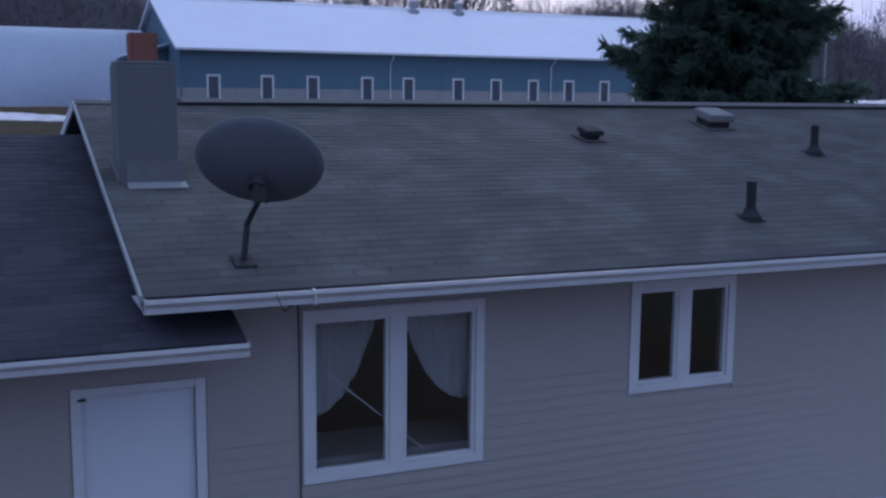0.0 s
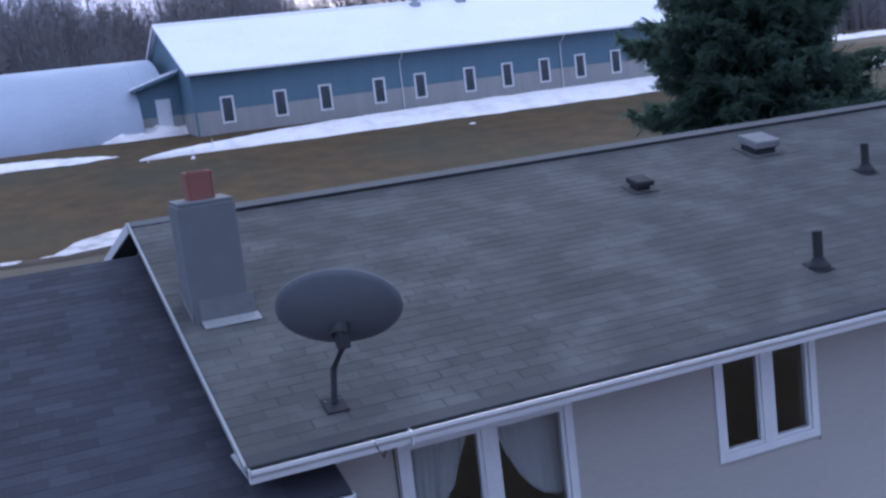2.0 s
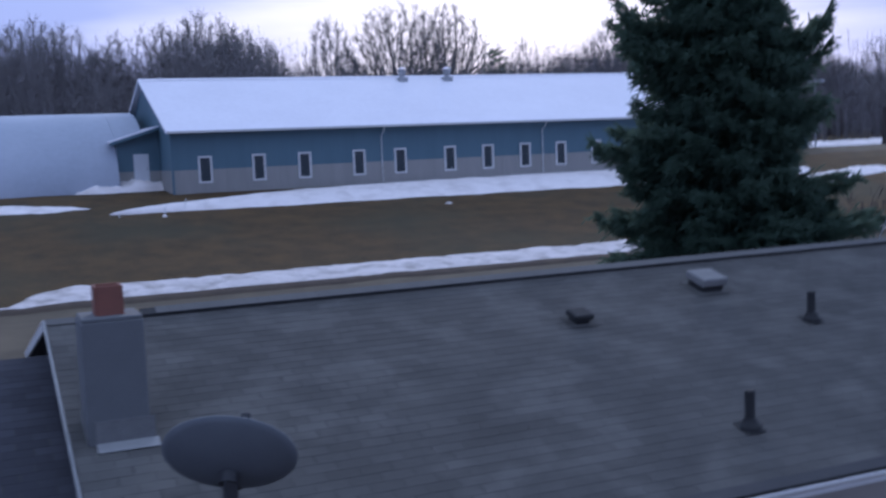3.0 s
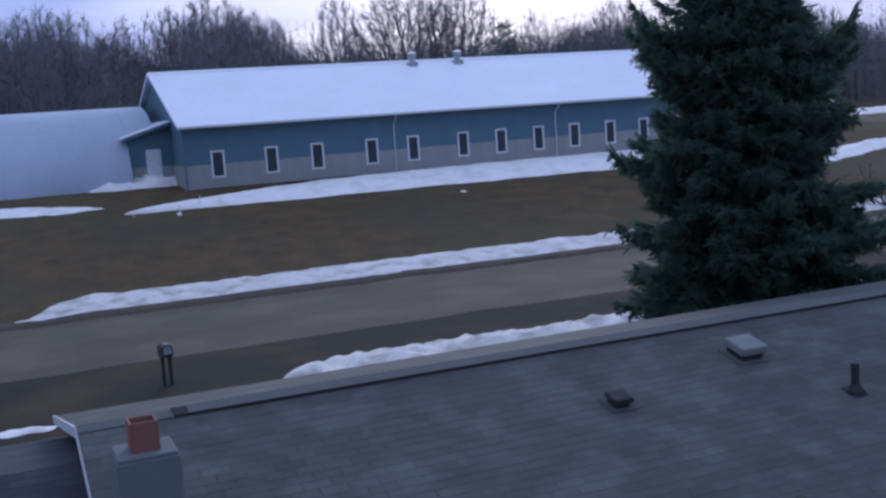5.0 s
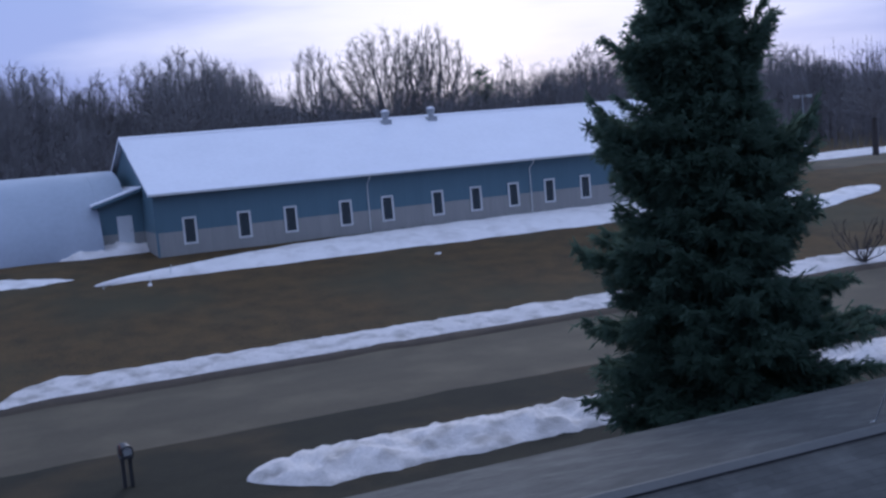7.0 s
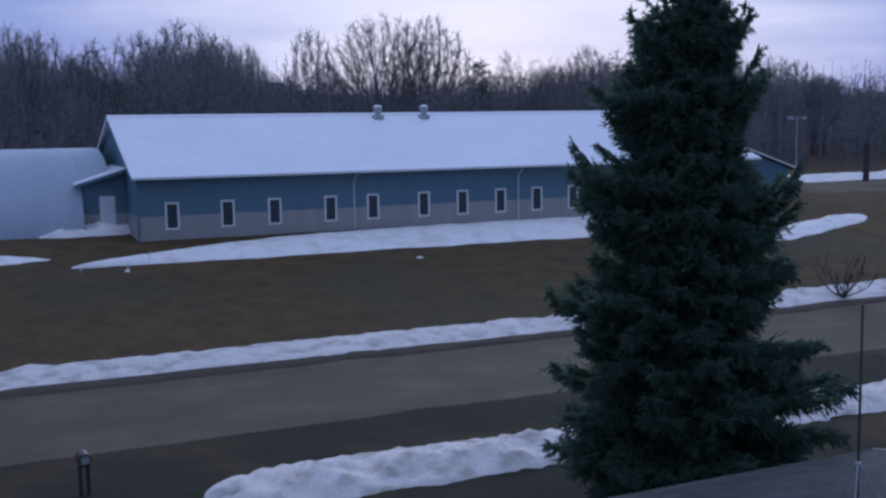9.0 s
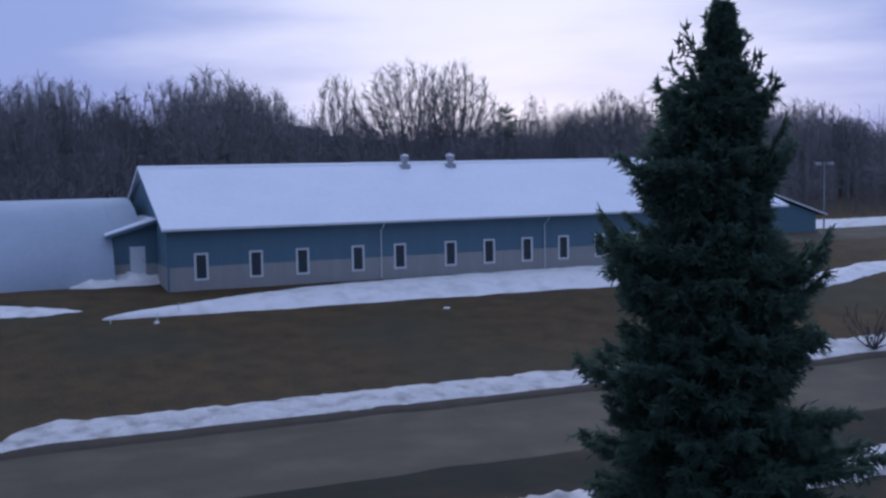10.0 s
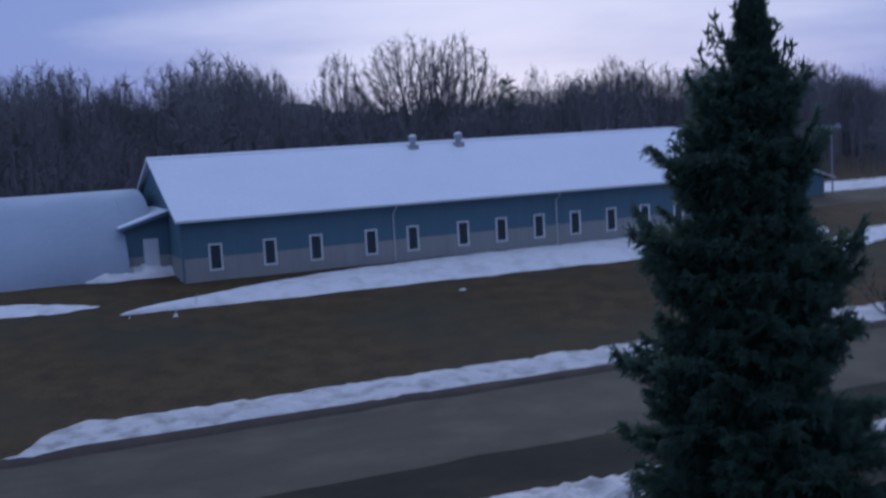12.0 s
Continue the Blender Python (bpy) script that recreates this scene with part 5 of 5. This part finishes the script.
def great_spruce(x, y, height, trunk_r, seed):
    """A tall spruce of uneven outline: ragged tiers of limbs, long arms that stand out of it, and upright shoots at its head."""
    r = random.Random(seed)
    g = ground_z(x, y)
    tree = thing("spruce_tree", "large dark green spruce with ragged limbs behind the house", "tree")
    part("trunk", tube(bmesh.new(), [(x, y, g - 0.3), (x, y, g + height * 0.4), (x, y, g + height - 0.3)], [trunk_r, trunk_r * 0.6, 0.015], 9), BARK, tree)
    LV, LF, NV, NF = [], [], [], []
    EAST = -0.66
    wz, wr = zip(*SPRUCE_WEST)
    ez, er = zip(*SPRUCE_EAST)

    def stick(p, q, a, b):
        d = (q - p).normalized()
        u = d.orthogonal().normalized()
        v = d.cross(u)
        k = len(LV)
        for c, w in ((p, a), (q, b)):
            for s in range(3):
                LV.append(c + w * (math.cos(2.094 * s) * u + math.sin(2.094 * s) * v))
        for s in range(3):
            LF.append((k + s, k + (s + 1) % 3, k + 3 + (s + 1) % 3, k + 3 + s))

    def spray(p, d, length, width, blades=1):
        """A needled shoot: a leaf-shaped blade, or two that cross."""
        u = Matrix.Rotation(r.uniform(0, 3.14), 3, d) @ d.orthogonal().normalized()
        for w in (u, d.cross(u))[:blades]:
            k = len(NV)
            NV.extend((p, p + d * (length * 0.45) + w * width, p + d * length, p + d * (length * 0.45) - w * width))
            NF.append((k, k + 1, k + 2, k + 3))

    def candle(p, h):
        """An upright end shoot with its small cross of side shoots."""
        spray(p, Vector((r.uniform(-0.12, 0.12), r.uniform(-0.12, 0.12), 1)).normalized(), h, 0.032, 2)
        for c in range(3):
            a = r.uniform(0, 6.283)
            spray(p + Vector((0, 0, h * 0.25)), Vector((math.cos(a), math.sin(a), 0.55)).normalized(), h * 0.55, 0.03, 2)

    def arm(a, z0, reach, z1, thick, full):
        """One limb from the trunk at z0 to its tip at z1, hung with twigs on both sides."""
        out = Vector((math.cos(a), math.sin(a), 0))
        side = Vector((-out.y, out.x, 0))
        span = math.hypot(reach, z1 - z0)
        steps = max(3, int(span / 0.24))
        sag = 0.10 * reach * (1.0 if z1 < 11 else 0.4)
        foot = Vector((x, y, g + z0))
        wander = r.uniform(-0.1, 0.1)
        prev = foot
        for s in range(1, steps + 1):
            t = s / steps
            q = foot + out * (reach * t) + side * (wander * reach * t * t) + Vector((0, 0, (z1 - z0) * t ** 1.5 - sag * 4 * t * (1 - t) * (1 - 0.4 * t)))
            q += Vector((r.uniform(-0.03, 0.03), r.uniform(-0.03, 0.03), r.uniform(-0.03, 0.03)))
            stick(prev, q, thick * (1.05 - t) + 0.006, thick * (1.0 - t) + 0.006)
            d = (q - prev).normalized()
            if t > 0.10 or reach < 0.9:
                wide = 0.62 * min(1.0, 0.35 + reach / 2.4) * (0.45 + 1.1 * math.sin(math.pi * (0.2 + 0.62 * t)) ** 0.8)
                for b in range(full):
                    for sg in (-1, 1):
                        o = prev.lerp(q, r.random())
                        ln = wide * r.uniform(0.55, 1.15) * (1.0 - 0.38 * t)
                        td = (d * r.uniform(0.45, 0.9) + side * sg * r.uniform(0.3, 1.0) + Vector((0, 0, r.uniform(-0.75, 0.35)))).normalized()
                        spray(o, td, ln, 0.030)
                        for c in range(6):
                            oo = o + td * ln * r.uniform(0.15, 0.85)
                            cd = (td * 0.8 + side * r.uniform(-0.9, 0.9) + d * r.uniform(-0.2, 0.6) + Vector((0, 0, r.uniform(-0.9, 0.45)))).normalized()
                            spray(oo, cd, ln * r.uniform(0.25, 0.5) + 0.05, 0.024)
            prev = q
        spray(prev - d * 0.1, (d + Vector((0, 0, 0.25))).normalized(), 0.30, 0.035, 2)
        for c in range(3):
            spray(prev - d * 0.15 * c, (d + side * r.uniform(-0.8, 0.8) + Vector((0, 0, 0.3))).normalized(), 0.24, 0.032, 2)
        if z1 > 8.5 and r.random() < (0.9 if z1 > 12 else 0.35):
            candle(prev, r.uniform(0.2, 0.42))
        return prev

    z = 0.35
    while z < height - 0.35:
        n = 13 if z < 11 else 11 if z < 14 else 7
        a0 = r.uniform(0, 6.28)
        for k in range(n):
            a = a0 + 6.283 * k / n + r.uniform(-0.25, 0.25)
            z1 = max(0.2, z + r.uniform(-0.35, 0.35))
            east = 0.5 + 0.5 * math.cos(a - EAST)
            reach = float(np.interp(z1, wz, wr)) * (1 - east) + float(np.interp(z1, ez, er)) * east
            reach *= 0.96 * r.choice((0.66, 0.78, 0.86, 0.90, 0.95, 0.99)) * (1 + 0.10 * noise.noise(Vector((math.cos(a) * 1.5, math.sin(a) * 1.5, z * 0.9 + seed))))
            rise = float(np.interp(z1 / height, [0, 0.3, 0.6, 0.85, 1.0], [-0.22, -0.05, 0.22, 0.62, 1.3])) + r.uniform(-0.1, 0.1)
            arm(a, max(0.15, min(height - 0.3, z1 - rise * reach)), max(0.12, reach), z1, 0.034, 5)
        z += 0.29 * r.uniform(0.8, 1.2) * (1.0 if z < 12 else 0.75)
    # the arms that stand out of the outline, and the upturned limb that makes a second head
    for turn, z0, reach, z1 in ((0.0, 4.4, 4.0, 4.2), (0.25, 4.3, 3.8, 4.35), (-0.2, 3.5, 3.75, 3.15), (0.05, 8.2, 2.65, 9.9), (-0.2, 8.0, 2.45, 9.4), (0.25, 7.9, 2.45, 9.3), (0.0, 7.6, 2.55, 8.9), (0.45, 8.3, 2.3, 9.5), (0.05, 5.1, 3.2, 5.3), (3.14, 5.4, 3.75, 6.5), (2.9, 5.6, 3.6, 6.3), (3.3, 8.7, 3.0, 10.4), (3.0, 8.4, 3.15, 9.8), (3.14, 10.6, 2.55, 11.95), (3.0, 3.7, 3.7, 4.4), (3.2, 1.9, 3.75, 2.3), (3.1, 12.6, 1.6, 13.8), (0.1, 12.6, 1.3, 13.7)):
        arm(EAST + turn, z0, reach, z1, 0.04, 7)
    for turn, z0, reach, z1 in ((0.0, 10.2, 1.5, 12.75), (0.15, 10.4, 1.6, 12.2), (-0.2, 10.3, 1.5, 11.9), (0.3, 10.1, 1.45, 11.8), (-0.35, 10.4, 1.55, 12.0)):
        arm(EAST + turn, z0, reach, z1, 0.045, 7)
    # spires standing up at the head, with shoots all along them
    for off, z1 in ((-0.95, 15.15), (-1.3, 14.35), (-1.05, 14.75), (-0.7, 14.7), (0.62, 14.85), (0.98, 14.25), (1.2, 13.75), (0.8, 14.3), (-0.42, 15.35), (-0.2, 15.55), (0.3, 15.35)):
        a = EAST + r.uniform(-0.35, 0.35) + (0 if off > 0 else math.pi)
        tip = arm(a, z1 - abs(off) * 1.35 - 0.25, abs(off), z1, 0.018, 2)
        foot = Vector((x, y, g + z1 - abs(off) * 1.35 - 0.25))
        candle(tip, 0.42)
        for c in range(5):
            candle(foot.lerp(tip, r.uniform(0.45, 0.98)), r.uniform(0.16, 0.34))
    for c in range(8):
        candle(Vector((x + r.uniform(-0.12, 0.12), y + r.uniform(-0.12, 0.12), g + height - 0.85 + 0.06 * c)), r.uniform(0.25, 0.42))
    finish("limb_wood", LV, LF, BARK, tree)
    finish("crown", NV, NF, NEEDLE, tree)


great_spruce(19.4, 24.3, 16.0, 0.26, 3)


conifer("pine_tree", "dark conifer rising among the bare trees", 75.2, 149.0, 14.9, [(0.2, 2.2), (6, 3.0), (10.5, 2.6), (13.2, 1.5), (14.9, 0.2)], 1.0, 8, 12, 1, 0.3, twig_len=1.6)


def antenna_mast(x, y):
    """A bare antenna mast on a tripod that straddles the roof ridge."""
    m = thing("antenna_mast", "thin dark bare antenna mast on a tripod over the ridge", "antenna mast")
    z = RIDGE_Z + 0.05
    part("mast", tube(bmesh.new(), [(x, y, z + 0.1), (x, y, z + 2.0), (x, y, z + 3.42)], [0.021, 0.020, 0.016], 10), DARKMETAL, m)
    for dx, dy in ((-0.55, -0.45), (0.55, -0.35), (0.0, 0.62)):
        zf = roof_z(RIDGE_Y - abs(y + dy - RIDGE_Y)) + 0.012
        part("leg", tube(bmesh.new(), [(x + dx, y + dy, zf), (x + dx * 0.05, y + dy * 0.05, z + 1.0)], 0.011, 8), GALV, m)
        part("foot_plate", box(x + dx - 0.06, x + dx + 0.06, y + dy - 0.06, y + dy + 0.06, zf - 0.03, zf + 0.018, 0.003), GALV, m)
    part("collar", lathe(bmesh.new(), [(0.045, 0.0), (0.05, 0.02), (0.05, 0.07), (0.04, 0.09)], (x, y, z + 0.95), 12), GALV, m)


antenna_mast(14.1, RIDGE_Y + 0.1)


def shrub(x, y, height, seed):
    """A leafless shrub: many crooked stems that sprawl from one root."""
    r = random.Random(seed)
    g = ground_z(x, y)
    t = thing("bare_shrub", "sprawling leafless shrub in the roadside snow", "shrub")
    root = Vector((x, y, g - 0.1))
    part("root_stock", lathe(bmesh.new(), [(0.22, 0.0), (0.18, 0.2), (0.06, 0.32)], root, 10), BARK, t)
    for k in range(11):
        a, ang = 6.283 * k / 11 + r.uniform(-0.3, 0.3), r.uniform(0.6, 1.35)
        d = Vector((math.sin(ang) * math.cos(a), math.sin(ang) * math.sin(a), math.cos(ang)))
        bm = bmesh.new()
        pts = [root + Vector((0, 0, 0.2))]
        for s in range(5):
            d = (d + Vector((r.uniform(-0.3, 0.3), r.uniform(-0.3, 0.3), r.uniform(-0.1, 0.35)))).normalized()
            pts.append(pts[-1] + d * height * 0.26)
        tube(bm, pts, [0.055, 0.045, 0.036, 0.028, 0.02, 0.012], 5)
        for s in range(7):
            i = r.randrange(1, 5)
            o = pts[i].lerp(pts[i + 1], r.random())
            e = o + (d + Vector((r.uniform(-0.9, 0.9), r.uniform(-0.9, 0.9), r.uniform(0, 0.8)))).normalized() * height * r.uniform(0.2, 0.45)
            tube(bm, [o, o.lerp(e, 0.5) + Vector((0, 0, 0.08)), e], [0.022, 0.016, 0.010], 4)
        part("stem", bm, BARK, t)


shrub(49.6, 49.2, 2.0, 4)


# ---- lap siding boards ----
def siding(x0, x1, z0, z1, holes, parent, step=0.105):
    z = z0
    while z < z1 - 0.02:
        top = min(z + step, z1)
        zc = (z + top) / 2
        cuts = [(h[0] - 0.055, h[1] + 0.055) for h in holes if h[2] - 0.09 < zc < h[3] + 0.06]
        a = x0
        for c0, c1 in sorted(cuts) + [(x1, x1)]:
            if c0 - a > 0.05:
                part("siding_board", prism([(WALL_Y - 0.004, z), (WALL_Y - 0.018, z), (WALL_Y - 0.006, top - 0.001), (WALL_Y - 0.004, top - 0.001)], "x", a, min(c0, x1)), SIDING, parent)
            a = max(a, c1)
        z = top


siding(WX0 + 0.5, WX1, SILL_Z, soffit_z - 0.021, [BIG, SMALL], house)
siding(LX0, WX0 + 0.5, SILL_Z, LOW_EAVE_Z - 0.136, [(DOOR[0] - 0.04, DOOR[1] + 0.04, DOOR[2], DOOR[3] + 0.03)], wing)


# ---- roof shingles ----
def shingles(parent, x0, x1, ey, ez, ry, rz, near, mat, mat_rest, seed, gap):
    """Three-tab shingles in staggered courses on the slope towards the garden and, joined, on the one beyond."""
    r = random.Random(seed)
    course, width = 0.1475, 0.305
    tab_v = [(0, 0, 0), (1, 0, 0), (1, 1, 0), (0, 1, 0), (0, 0, 1), (1, 0, 1), (1, 1, 0.1), (0, 1, 0.1)]
    tab_f = [(4, 5, 6, 7), (0, 1, 5, 4), (1, 2, 6, 5), (3, 0, 4, 7), (2, 3, 7, 6)]
    meshes = []
    for k in range(4):
        me = bpy.data.meshes.new("shingle")
        w, h = width - gap - 0.003 * k, course + 0.02
        me.from_pydata([(a * w, b * h, c * (0.0022 + 0.0003 * k) + 0.001) for a, b, c in tab_v], [], tab_f)
        me.materials.append(mat)
        meshes.append(me)
    V, F = [], []
    count = 0
    for side in (1, -1):
        run = ry - ey if side == 1 else FAR_Y - ry
        ang, length = math.atan2(rz - ez, run), math.hypot(rz - ez, run)
        j, s = 0, -0.015
        while s < length - 0.05:
            y = ey + s * math.cos(ang) if side == 1 else FAR_Y - s * math.cos(ang)
            z = ez + s * math.sin(ang)
            off = (j % 2) * width / 2 + r.uniform(-0.01, 0.01)
            x = x0 - off
            while x < x1 - 0.02:
                a, b = max(x, x0), min(x + width - gap, x1)
                if b - a > 0.04:
                    lift = r.uniform(0, 0.001)
                    whole = b - a > width - gap - 0.012
                    if side == 1 and whole and count < 300 and near(a, y):
                        ob = new("shingle", meshes[r.randrange(4)])
                        ob.parent = parent
                        ob.matrix_basis = Matrix.Translation((a, y, z + lift)) @ Matrix.Rotation(ang, 4, "X") @ Matrix.Rotation(r.uniform(-0.006, 0.006), 4, "Z")
                        count += 1
                    else:
                        h, t = min(course + 0.02, length - s), 0.0022 + r.uniform(0, 0.0009) + lift
                        k = len(V)
                        for p, q, c in tab_v:
                            yy = q * h
                            zz = c * t + 0.001
                            V.append((a + p * (b - a), y + side * (yy * math.cos(ang) - zz * math.sin(ang)), z + yy * math.sin(ang) + zz * math.cos(ang)))
                        F.extend(tuple(i + k for i in (f if side == 1 else f[::-1])) for f in tab_f)
                x += width
            s += course
            j += 1
    tagged(finish("shingle_field", V, F, mat_rest, parent), kind="stuff")


shingles(roof, HX0 + 0.03, HX1, EAVE_Y, EAVE_Z, RIDGE_Y, RIDGE_Z, lambda x, y: x < 4.0 and y < 12.5, SHINGLE, SHINGLE_REST, 1, 0.0032)
shingles(low_roof, LX0 - 0.3, WX0 - 0.005, LOW_EAVE_Y, LOW_EAVE_Z, RIDGE_Y, LOW_RIDGE_Z, lambda x, y: x > -2.5 and y < 13.0, SHINGLE_LOW, SHINGLE_LOW_REST, 2, 0.0065)
for i in range(int((HX1 - HX0) / 0.15)):
    x = HX0 + 0.02 + i * 0.15
    lift = 0.048 if 2.1 < x < HX1 - 0.95 else 0.016
    half = 0.17 if lift > 0.03 else 0.15
    part("ridge_cap_shingle", prism([(RIDGE_Y - half, roof_z(RIDGE_Y - half) + lift - 0.006), (RIDGE_Y - half, roof_z(RIDGE_Y - half) + lift + 0.003), (RIDGE_Y, RIDGE_Z + lift + 0.006), (RIDGE_Y + half, roof_z(RIDGE_Y - half) + lift + 0.003), (RIDGE_Y + half, roof_z(RIDGE_Y - half) + lift - 0.006), (RIDGE_Y, RIDGE_Z + lift)], "x", x, x + 0.148), RIDGECAP, house)
